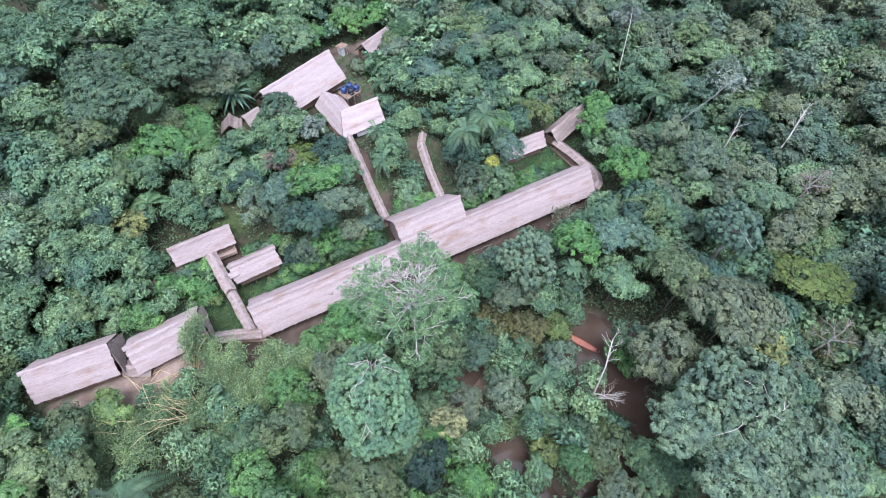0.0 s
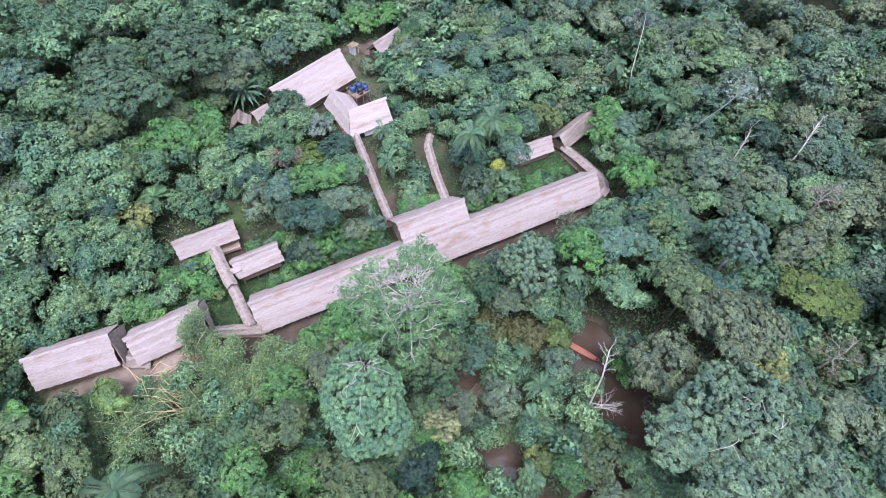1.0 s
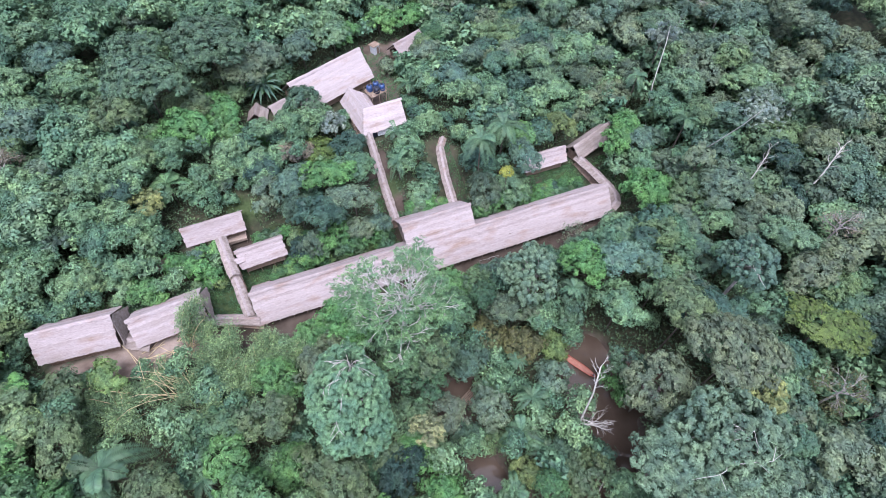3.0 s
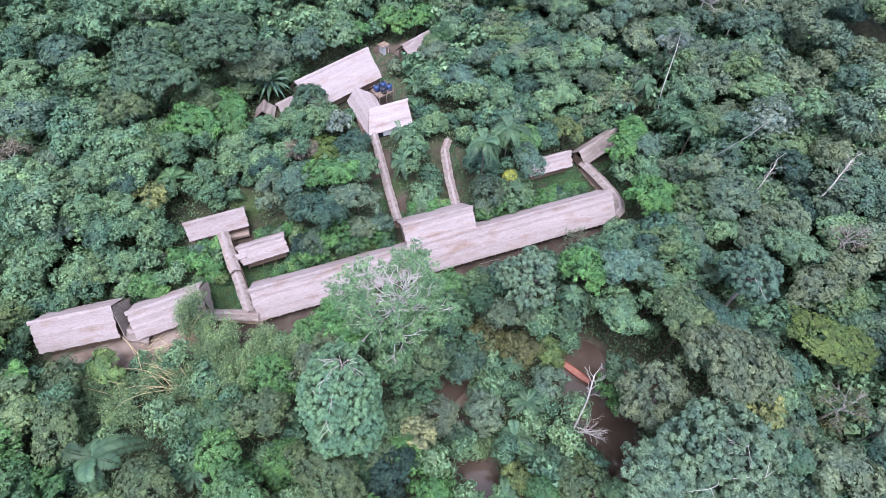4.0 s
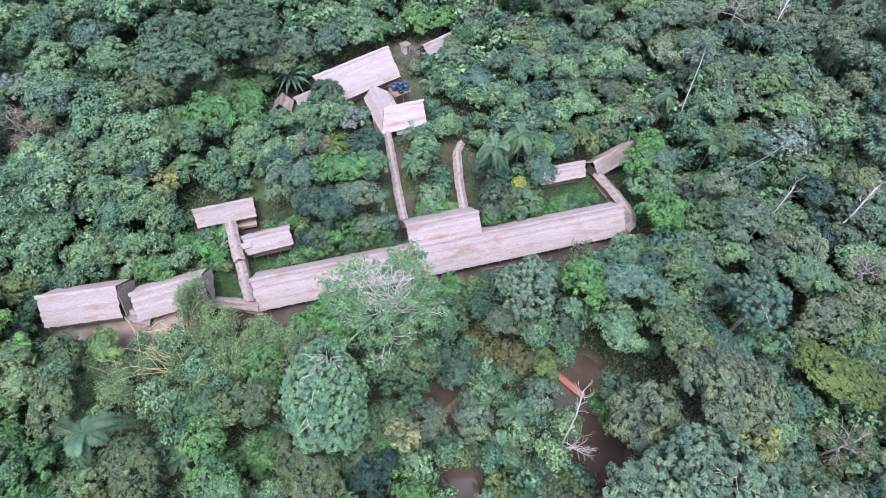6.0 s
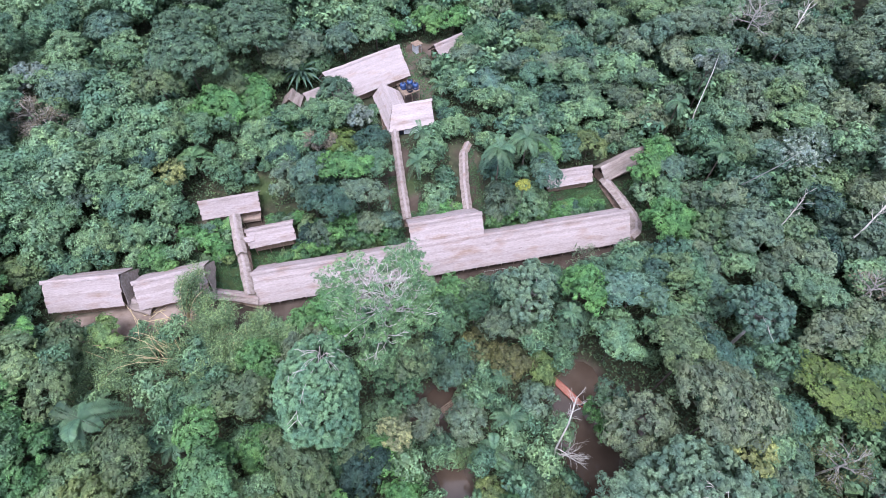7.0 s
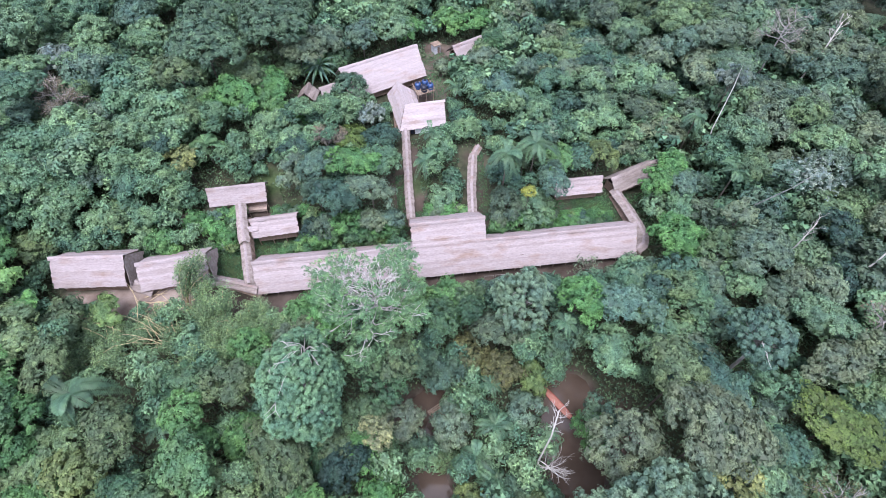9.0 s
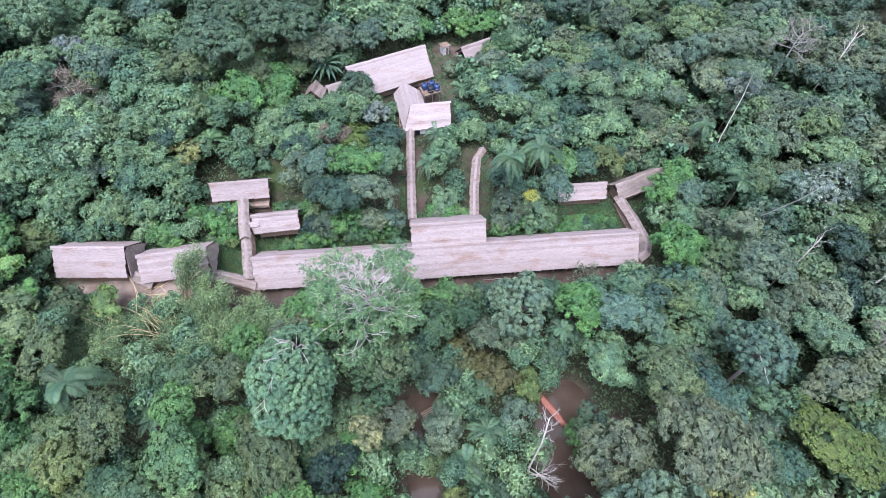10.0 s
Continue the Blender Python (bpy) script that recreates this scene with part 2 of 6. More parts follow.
def loose_mesh(name, v, mat, shade, tint=None, corners=3):
    """A mesh of loose faces from an array of their corners."""
    n = len(v) // corners
    me = bpy.data.meshes.new(name)
    me.vertices.add(corners * n)
    me.vertices.foreach_set("co", np.ascontiguousarray(v, dtype=np.float32).ravel())
    me.loops.add(corners * n)
    me.loops.foreach_set("vertex_index", np.arange(corners * n, dtype=np.int32))
    me.polygons.add(n)
    me.polygons.foreach_set("loop_start", np.arange(0, corners * n, corners, dtype=np.int32))
    for key, value in (("shade", shade), ("tint", tint)):
        if value is not None:
            at = me.attributes.new(key, "FLOAT", "FACE")
            at.data.foreach_set("value", np.ascontiguousarray(value, dtype=np.float32))
    me.materials.append(mat)
    me.update()
    return me


def unit(a):
    return a / np.maximum(np.linalg.norm(a, axis=-1, keepdims=True), 1e-9)


def leaves(rng, p, n, length, width, droop=0.25):
    """Small drooping pointed leaves: (3k, 3) corners."""
    k = len(p)
    t = unit(np.cross(n, rng.normal(size=(k, 3))))
    b = np.cross(n, t)
    length = length * rng.uniform(0.7, 1.35, (k, 1))
    width = width * rng.uniform(0.7, 1.3, (k, 1))
    out = np.empty((k, 3, 3))
    out[:, 0] = p - t * length * 0.4 + b * width * 0.5
    out[:, 1] = p - t * length * 0.4 - b * width * 0.5
    out[:, 2] = p + t * length * 0.6 - n * length * droop
    return out.reshape(-1, 3)


def tufts(rng, p, n, leaf, width=0.6):
    """Rosettes of six pointed leaves round each place."""
    k = len(p)
    t = unit(np.cross(n, rng.normal(size=(k, 3))))
    b = np.cross(n, t)
    out = np.empty((k, 6, 3, 3))
    for i in range(6):
        a = i * 1.047 + rng.uniform(-0.35, 0.35, (k, 1))
        d = t * np.cos(a) + b * np.sin(a)
        e = np.cross(n, d)
        l = leaf * rng.uniform(0.75, 1.35, (k, 1))
        o = p + n * l * rng.uniform(0.0, 0.35, (k, 1))
        mid = o + d * l * 0.45
        out[:, i, 0] = mid + e * l * width * 0.5
        out[:, i, 1] = o - d * l * 0.15 if i % 2 else mid - e * l * width * 0.5
        out[:, i, 2] = o + d * l * 1.1 - n * l * 0.35
    return out.reshape(-1, 3)


# ---- lie of the land ----


def step(a):
    a = np.clip(a, 0, 1)
    return a * a * (3 - 2 * a)


def near_line(x, y, pts):
    """Distance in plan to a polyline."""
    best = np.full(np.shape(x), 1e9)
    for (ax, ay), (bx, by) in zip(pts, pts[1:]):
        dx, dy = bx - ax, by - ay
        u = np.clip(((x - ax) * dx + (y - ay) * dy) / (dx * dx + dy * dy), 0, 1)
        best = np.minimum(best, np.hypot(x - ax - u * dx, y - ay - u * dy))
    return best


CREEK = [(60, -31), (57, -33), (53.5, -27), (53.4, -24.2), (52.2, -27), (50.4, -32), (52.5, -34.5), (50, -39.5), (42, -47), (33, -53)]
SLOUGH = [(33, -53), (29.5, -38.5), (28.5, -33), (26, -25), (29, -22.6), (33, -23.6)]


def height(x, y):
    """Ground height: a terrace that climbs from the creek to the lodge."""
    x, y = np.asarray(x, float), np.asarray(y, float)
    left, back = step((2 - x) / 14), step((y - 6) / 26)
    z = 1.3 + 3.6 * left * (1 - back) + 6.2 * back * (1 - 0.75 * step((x - 45) / 25))
    z = z - 2.2 * left * step((-8 - y) / 14)
    z = z - 0.6 * step((-3 - y) / 10) * (1 - left)
    z = z + 0.25 * np.sin(x * 0.31 + 1) * np.sin(y * 0.27) + 0.12 * np.sin(x * 0.9) * np.sin(y * 0.8 + 2)
    z = z - 2.3 * (1 - step((near_line(x, y, CREEK) - 1.8) / 3.6))
    z = z - 2.0 * (1 - step((near_line(x, y, SLOUGH) - 0.7) / 2.4))
    return z


def floor_at(x, y):
    return float(height(x, y))


# houses in plan: name, centre x, y, turn, length, half width, eave height, ridge height
HOUSES = {
    "A": (-28.1, 6.3, -4.5, 12.8, 3.9, 7.5, 11.4),
    "B": (-13.9, 5.1, 4.5, 12.0, 3.7, 6.8, 10.2),
    "C": (-4.2, 21.1, 1.5, 11.2, 2.5, 7.7, 10.2),
    "D": (3.2, 13.6, 3.0, 8.8, 2.5, 6.4, 8.9),
    "H": (64.6, 18.3, 0.0, 10.2, 2.3, 4.5, 6.9),
    "J": (76.8, 19.4, 19.5, 11.6, 2.3, 4.6, 7.0),
    "L": (25.7, 52.3, 20.8, 19.0, 5.1, 10.0, 15.0),
    "M": (48.0, 59.5, 24.0, 10.5, 3.2, 9.6, 12.8),
}
# open ground kept clear of trees: x0, x1, y0, y1
CLEAR = [(-35, -21, 1.0, 10.0), (-21, -7.5, -1.0, 8.5), (-10, 2, 18, 23.5), (-1.5, 7.8, 10.5, 16), (-9, 0, 0.2, 9), (-3.6, -1, 2, 18), (-0.6, 72.8, -0.8, 8.6),
         (29, 43, 1, 13.5), (28.5, 31, 13, 34), (41, 45.5, 13, 29), (72, 75.6, 1.5, 17), (60, 70, 14, 20.5), (63, 71, 10.5, 14), (72, 82, 15.5, 23), (27, 40, 33.5, 45.5), (17.5, 40, 45, 60), (39, 53, 56.5, 65), (6.5, 15, 45.5, 52)]
SOIL = [(-33, -9, -2.2, 2.6), (-9, 2, -2.6, 0.2), (0, 72, -1.7, 1.2), (33, 40, 42, 49), (37.4, 39.6, 40, 64), (38, 46, 60.5, 65.5), (27.2, 28.4, 8.6, 24), (43.7, 44.9, 13, 27), (31.2, 31.8, 14, 30), (59, 64, 14, 16.6), (-9, 1.5, 17.8, 19)]
PATHS = [[(27.6, 10), (28.0, 24)], [(44.2, 13), (45.6, 26)], [(38.5, 40), (39, 48), (39.5, 63)], [(-32, 1.2), (-18, -0.8), (-8, -0.5), (-1, -2.2), (12, -2), (40, -1.2), (72, -0.8)], [(1.5, 28), (2.2, 20), (4.5, 17.8), (8.5, 17.5)]]


def clear_distance(x, y):
    d = np.full(np.shape(x), 1e9)
    for x0, x1, y0, y1 in CLEAR:
        d = np.minimum(d, np.hypot(np.maximum(np.maximum(x0 - x, x - x1), 0), np.maximum(np.maximum(y0 - y, y - y1), 0)))
    for p in PATHS:
        d = np.minimum(d, np.maximum(near_line(x, y, p) - 1.0, 0))
    return d


def axis(lo, hi, stepsize, far):
    inner = list(np.arange(lo, hi + 0.01, stepsize))
    out, s, a, b = [], stepsize, lo, hi
    low, high = [], []
    while b < far:
        s *= 1.5
        a, b = a - s, b + s
        low.append(a)
        high.append(b)
    return np.array(low[::-1] + inner + high)


def build_ground():
    xs, ys = axis(-90, 180, 1.25, 2500), axis(-75, 125, 1.25, 2500)
    gx, gy = np.meshgrid(xs, ys)
    gz = height(gx, gy)
    nx, ny = len(xs), len(ys)
    v = np.stack([gx, gy, gz], -1).reshape(-1, 3)
    i = (np.arange(ny - 1)[:, None] * nx + np.arange(nx - 1)[None]).ravel()
    me = bpy.data.meshes.new("ground")
    me.from_pydata(v.tolist(), [], np.stack([i, i + 1, i + nx + 1, i + nx], -1).tolist())
    me.polygons.foreach_set("use_smooth", [True] * len(me.polygons))
    d = clear_distance(gx, gy)
    wob = 0.5 * np.sin(gx * 0.7) * np.cos(gy * 0.9) + 0.4 * np.sin(gx * 1.7 + gy)
    sd = np.full(gx.shape, 1e9)
    for x0, x1, y0, y1 in SOIL:
        sd = np.minimum(sd, np.hypot(np.maximum(np.maximum(x0 - gx, gx - x1), 0), np.maximum(np.maximum(y0 - gy, gy - y1), 0)))
    soil = 1 - step((sd - 0.3 + wob * 0.8) / 1.4)
    lawn = np.zeros_like(soil)
    for cx, cy, r in ((-3, 9, 5.5), (1, 25, 3.5), (31.5, 22, 2.2), (67, 13, 4.5), (-5, 6.5, 3.5), (5, 17.5, 2.5), (66, 11, 4)):
        lawn = np.maximum(lawn, 1 - step((np.hypot(gx - cx, gy - cy) - r * 0.7 + wob) / (r * 0.5)))
    bank = 1 - step((np.minimum(near_line(gx, gy, CREEK) - 4.0, near_line(gx, gy, SLOUGH) - 2.4) + wob) / 2)
    # third channel darkens the eastern soil: mud plus eave shade put into colour
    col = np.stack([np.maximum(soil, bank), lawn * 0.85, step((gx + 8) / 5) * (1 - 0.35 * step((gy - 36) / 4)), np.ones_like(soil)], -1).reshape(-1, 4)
    at = me.attributes.new("cover", "FLOAT_COLOR", "POINT")
    at.data.foreach_set("color", col.astype(np.float32).ravel())
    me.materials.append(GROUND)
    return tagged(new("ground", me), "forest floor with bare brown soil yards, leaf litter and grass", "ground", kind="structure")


build_ground()
tagged(new("water", Shape().add([(-20, -90, 0), (200, -90, 0), (200, 20, 0), (-20, 20, 0)], [(0, 1, 2, 3)]).mesh("water", WATER)), "still muddy brown creek water with sky reflections", "water", kind="structure")

# ---- thatched houses ----


def thatch_course(length, s0, s1, w, h, side, rng, lift, ragged=0.10, thick=0.09):
    """One course of palm thatch on a slope; s runs from the eave (0) to the ridge (1)."""
    n = max(4, int(length / 0.32))
    slope = math.hypot(w, h)
    ragged = ragged * 0.6 if s0 == 0 else ragged
    nx, nz = side * h / slope, w / slope
    rows = [[], [], []]
    for i in range(n + 1):
        x = -length / 2 + length * i / n
        sag = 0.05 * math.sin(x * 0.35) + 0.02 * math.sin(x * 1.9 + lift * 40)
        a = s0 + rng.uniform(-ragged, ragged) / slope
        e = x + (rng.uniform(-0.12, 0.12) if i in (0, n) else 0)
        for row, s, o in ((rows[0], a, lift - thick), (rows[1], a, lift + rng.uniform(-0.025, 0.03)), (rows[2], s1, lift - 0.05)):
            row.append((e, side * w * (1 - s) + nx * o, h * s + nz * o + sag))
    v = rows[0] + rows[1] + rows[2]
    m = n + 1
    f = []
    for i in range(n):
        for r in (0, 1):
            q = (r * m + i, r * m + i + 1, (r + 1) * m + i + 1, (r + 1) * m + i)
            f.append(q if side < 0 else q[::-1])
    return Shape().add(v, f)


def ridge_cap(length, h, rng, spread=0.45):
    n = max(4, int(length / 0.6))
    prof = [(-spread, -spread * 0.85), (-spread * 0.5, -spread * 0.28), (0, 0.0), (spread * 0.5, -spread * 0.28), (spread, -spread * 0.85)]
    v, f = [], []
    for i in range(n + 1):
        x = -length / 2 - 0.15 + (length + 0.3) * i / n
        sag = 0.05 * math.sin(x * 0.35) + 0.03 * math.sin(x * 1.7)
        for k, (y, z) in enumerate(prof):
            j = rng.uniform(-0.07, 0.07) if k in (0, 4) else rng.uniform(-0.02, 0.02)
            v.append((x, y + j, h + 0.26 + z - abs(j) + sag))
        if i:
            o = (i - 1) * 5
            f += [(o + k, o + 5 + k, o + 6 + k, o + 1 + k) for k in range(4)]
    return Shape().add(v, f)


def roof(thing, length, w, h, z, rng, mat, courses=None, back_w=None, name="roof", at=(0, 0, 0), turn=0):
    """A gable roof with thatch courses, its eaves at z over the thing's base."""
    deck = Shape()
    t = 0.16
    bw = back_w or w
    sect = [(-w, 0), (0, h), (bw, h - h * bw / w), (bw - 0.15, h - h * bw / w - t), (0, h - t * 1.4), (-w + 0.15, -t)]
    sect = [(y, zz) for y, zz in sect]
    v = [(x, y, zz) for x in (-length / 2 + 0.15, length / 2 - 0.15) for y, zz in sect]
    deck.add(v, [(5, 4, 3, 2, 1, 0), (6, 7, 8, 9, 10, 11)] + [(k, (k + 1) % 6, 6 + (k + 1) % 6, 6 + k) for k in range(6)])
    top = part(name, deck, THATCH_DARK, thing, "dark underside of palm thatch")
    top.matrix_local = pose(at[0], at[1], at[2] + z, 0, 0, turn)
    k = courses or max(4, round(math.hypot(w, h) / 0.52))
    for side in (-1, 1):
        ww = w if side < 0 else bw
        hh = h * ww / w
        for i in range(k):
            s0, s1 = i / k, min(1.0, (i + 1.35) / k)
            c = thatch_course(length, s0, s1, ww, hh, side, rng, 0.08 + 0.035 * rng.random(), *((0.05, 0.05) if mat is THATCH_PALE else ()))
            me = c.mesh("thatch_course", mat)
            ob = part("thatch_course", me, mat, top)
            ob.location.z = h - hh
    part("ridge_cap", ridge_cap(length, h, rng), mat, top)
    return top


def slope(parent, a, b, c, d, k, rng, mat, name="roof_slope"):
    """A thatched slope between an eave a-b and a ridge d-c, as its own deck with courses on it."""
    a, b, c, d = (Vector(p) for p in (a, b, c, d))
    nrm = (b - a).cross(d - a).normalized()
    low = [p - nrm * 0.16 for p in (a, b, c, d)]
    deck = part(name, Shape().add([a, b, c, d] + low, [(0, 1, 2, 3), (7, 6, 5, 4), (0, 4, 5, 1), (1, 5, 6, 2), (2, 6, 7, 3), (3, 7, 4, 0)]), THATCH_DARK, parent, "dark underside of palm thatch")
    for i in range(k):
        s0, s1 = i / k, min(1.0, (i + 1.35) / k)
        n = max(4, int((b - a).length / 0.5))
        lift = 0.10 + 0.06 * rng.random()
        rows = [[], [], []]
        for m in range(n + 1):
            u = m / n
            lo, hi = a.lerp(b, u), d.lerp(c, u)
            e = s0 + rng.uniform(-0.09, 0.09) / max(0.5, (hi - lo).length)
            for row, t, o in ((rows[0], e, lift - 0.1), (rows[1], e, lift + rng.uniform(-0.015, 0.03)), (rows[2], s1, lift - 0.06)):
                row.append(lo.lerp(hi, t) + nrm * o)
        q = n + 1
        f = [(r * q + m, r * q + m + 1, (r + 1) * q + m + 1, (r + 1) * q + m) for m in range(n) for r in (0, 1)]
        part("thatch_course", Shape().add(rows[0] + rows[1] + rows[2], f), mat, deck)
    return deck


def gable(thing, x, w, h, z, mat, kick=0.15, back=0.4):
    """A thick triangular gable screen of hanging thatch."""
    g = Shape()
    n = 7
    for i in range(n):
        a, b = -w + 2 * w * i / n, -w + 2 * w * (i + 1) / n
        za, zb = h * (1 - abs(a) / w), h * (1 - abs(b) / w)
        lo = -0.35 - 0.12 * ((i * 7) % 3)
        o = 0.03 * (i % 2)
        out = lambda zz: x + (kick * (1 - zz / h) - back) * (1 if x > 0 else -1)
        v = [(out(lo) - 0.05 - o, a, lo), (out(lo) - 0.05 - o, b, lo), (out(zb) - 0.05, b, zb), (out(za) - 0.05, a, za), (out(lo) + 0.05 + o, a, lo), (out(lo) + 0.05 + o, b, lo), (out(zb) + 0.05, b, zb), (out(za) + 0.05, a, za)]
        g.add(v, [(0, 1, 2, 3), (7, 6, 5, 4), (0, 4, 5, 1), (1, 5, 6, 2), (2, 6, 7, 3), (3, 7, 4, 0)])
    ob = part("gable_screen", g, mat, thing)
    ob.location.z = z
    return ob


def post(parent, x, y, z0, z1, r=0.09, name="post"):
    return part(name, Shape().tube([(x, y, z0), (x + 0.02, y, z1)], r, r * 0.85, 7), TIMBER, parent)


BOARDS = {}


def wall_panel(parent, x0, x1, y, z0, z1, along="x", mat=None, name="wall"):
    """A boarded wall: a backing panel with upright boards nailed on both sides."""
    mat = mat or WALLBOARD
    n = max(3, int((x1 - x0) / 0.6))
    t = (x1 - x0) / n
    wall = part(name, Shape().box(x0, x1, -0.03, 0.03, z0, z1), mat, parent)
    wall.matrix_local = pose(0, y, 0) if along == "x" else pose(y, 0, 0, 0, 0, 90)
    key = (round(t, 2), round(z1 - z0, 2), mat.name)
    if key not in BOARDS:
        BOARDS[key] = Shape().box(-t / 2 + 0.012, t / 2 - 0.012, -0.055, 0.055, 0.02, z1 - z0 - 0.02).mesh("board", mat)
    for i in range(n):
        b = part("board", BOARDS[key], None, wall)
        b.location = (x0 + t * (i + 0.5), 0.008 * (i % 3 - 1), z0)
    return wall


def house(name, label, cx, cy, turn, length, w, eave, ridge, rng, mat=None, gables=(True, True), walls=True, category="house", inset=0.8, posts=True, wallmat=None):
    z0 = floor_at(cx, cy)
    base = tagged(new(name), label, category)
    base.matrix_world = pose(cx, cy, z0, 0, 0, turn)
    e, h = eave - z0, ridge - eave
    roof(base, length, w, h, e, rng, mat or THATCH)
    for on, x in zip(gables, (-length / 2 + 0.12, length / 2 - 0.12)):
        if on:
            gable(base, x, w * 0.95, h * 0.96, e, THATCH_OLD, 0.8, 0.02)
    lo = min(floor_at(cx + dx, cy + dy) for dx in (-length / 2.2, length / 2.2) for dy in (-w, w)) - z0 - 0.3
    floor_z = max(0.35, e - 2.3)
    fl = Shape().box(-length / 2 + 0.9, length / 2 - 0.9, -w + 1.4, w - 1.0, floor_z - 0.16, floor_z)
    part("floor_deck", fl, PLANK, base)
    ww = w - inset
    if walls:
        xa, xb = -length / 2 + 0.8, length / 2 - 0.8
        wall_panel(base, xa, xb, -ww, floor_z, e + 0.2, "x", wallmat)
        wall_panel(base, xa, xb, ww, floor_z, e + 0.2, "x", wallmat)
        wall_panel(base, -ww, ww, xa, floor_z, e + 0.3, "y", wallmat)
        wall_panel(base, -ww, ww, xb, floor_z, e + 0.3, "y", wallmat)
    if posts:
        m = max(2, round(length / 2.6))
        for i in range(m + 1):
            x = -length / 2 + 0.6 + (length - 1.2) * i / m
            for y in (-w + 1.15, w - 0.9):
                post(base, x, y, lo, e + 0.25)
    return base


def build_houses():
    rng = random.Random(5)
    for key, label, extra in (
        ("A", "long thatched house with grey palm roof and dark gable", dict(gables=(False, True))),
        ("B", "thatched house with pale palm roof beside bamboo", dict(gables=(False, True))),
        ("C", "thatched bungalow with boarded wall at forest edge", dict(gables=(False, False))),
        ("D", "small thatched bungalow beside covered walkway", dict(gables=(False, False))),
        ("H", "thatched hut with pale roof facing grassy yard", dict(gables=(False, False))),
        ("J", "thatched hut with brownish roof against the forest", dict(gables=(False, False), mat=THATCH_OLD)),
        ("L", "large thatched lodge with broad clean pale roof", dict(gables=(False, False), mat=THATCH_PALE)),
        ("M", "thatched house half hidden behind trees", dict(gables=(False, False))),
    ):
        base = house("thatched_house", label, *HOUSES[key], rng, **extra)
        if key == "C":
            porch = part("porch", Shape().box(-4.9, 5.0, -2.8, -1.12, 0.0, 0.1), PORCH, base, "pale worn porch boards")
            for i in range(9):
                part("board", Shape().box(-4.9 + 1.1 * i, -3.82 + 1.1 * i, -2.86, -2.8, -0.62, 0.12), PORCH, porch)
            for x in (-4.6, -1.4, 1.8, 4.7):
                post(base, x, -2.6, -1.6, 0.0)


def build_hall():
    """The long communal hall with its taller cross part; x along the ridge."""
    rng = random.Random(11)
    z0 = 1.3
    hall = tagged(new("long_hall"), "very long thatched hall on posts with pale palm roof", "hall")
    hall.matrix_world = pose(36.0, 4.6, z0, 0, 0, 0.4)
    e, h, w = 3.4 - z0, 4.3, 4.3
    roof(hall, 72.6, w, h, e, rng, THATCH, back_w=3.75)
    # the tab of longer thatch at the western back eave
    tab = Shape()
    for i in range(3):
        a = -36.4 + i * 1.15
        tab.add([(a, 3.55, e + 0.62), (a + 1.13, 3.55, e + 0.62), (a + 1.13, 4.75, e - 0.42 + 0.06 * i), (a, 4.75, e - 0.45 - 0.05 * i), (a, 3.55, e + 0.44), (a + 1.13, 3.55, e + 0.44), (a + 1.13, 4.75, e - 0.58), (a, 4.75, e - 0.6)],
                [(0, 1, 2, 3), (7, 6, 5, 4), (0, 4, 5, 1), (1, 5, 6, 2), (2, 6, 7, 3), (3, 7, 4, 0)])
    part("eave_tab", tab, THATCH, hall)
    part("floor_deck", Shape().box(-35.4, 35.4, -2.6, 3.0, 0.25, 0.42), PLANK, hall)
    wall_panel(hall, -35, 35, 2.7, 0.42, e + 0.8)
    for x0, x1 in ((-35, -21), (-19, 4), (8, 35)):
        wall_panel(hall, x0, x1, -2.4, 0.42, 1.5)
    for i in range(29):
        x = -35.4 + 70.8 * i / 28
        post(hall, x, -3.45, -0.6, e + 0.1)
        if i % 2 == 0:
            post(hall, x, 3.2, -0.6, e + 0.6)
    gable(hall, 36.0, w * 0.9, h * 0.9, e, THATCH_OLD)
    gable(hall, -36.0, w * 0.9, h * 0.9, e, THATCH_OLD)
    for i, x in enumerate((6.4, 8.6)):
        rail = Shape()
        rail.tube([(x, -4.6, 0.75), (x + 1.9, -4.75, 0.8)], 0.05, 0.05, 5)
        rail.tube([(x, -4.6, -0.2), (x, -4.6, 0.8)], 0.05, 0.05, 5)
        rail.tube([(x + 1.8, -4.75, -0.2), (x + 1.8, -4.75, 0.8)], 0.05, 0.05, 5)
        part("railing", rail, BARK_GREY, hall)
    cross = tagged(new("cross_hall"), "taller thatched cross hall joined to the long hall", "hall")
    cross.matrix_world = pose(36.1, 7.6, 2.0, 0, 0, 0.4)
    ez = 4.75 - 2.0
    roof(cross, 13.9, 6.05, 6.05, ez, rng, THATCH)
    gable(cross, -6.7, 5.7, 5.7, ez, THATCH_OLD)
    gable(cross, 6.7, 5.7, 5.7, ez, THATCH_OLD)
    part("floor_deck", Shape().box(-6.3, 6.3, -2.0, 5.4, 0.2, 0.36), PLANK, cross)
    wall_panel(cross, -6, 6, 4.6, 0.36, ez + 0.7)
    for i in range(6):
        post(cross, -6.3 + 12.6 * i / 5, 5.5, -0.6, ez + 0.4)


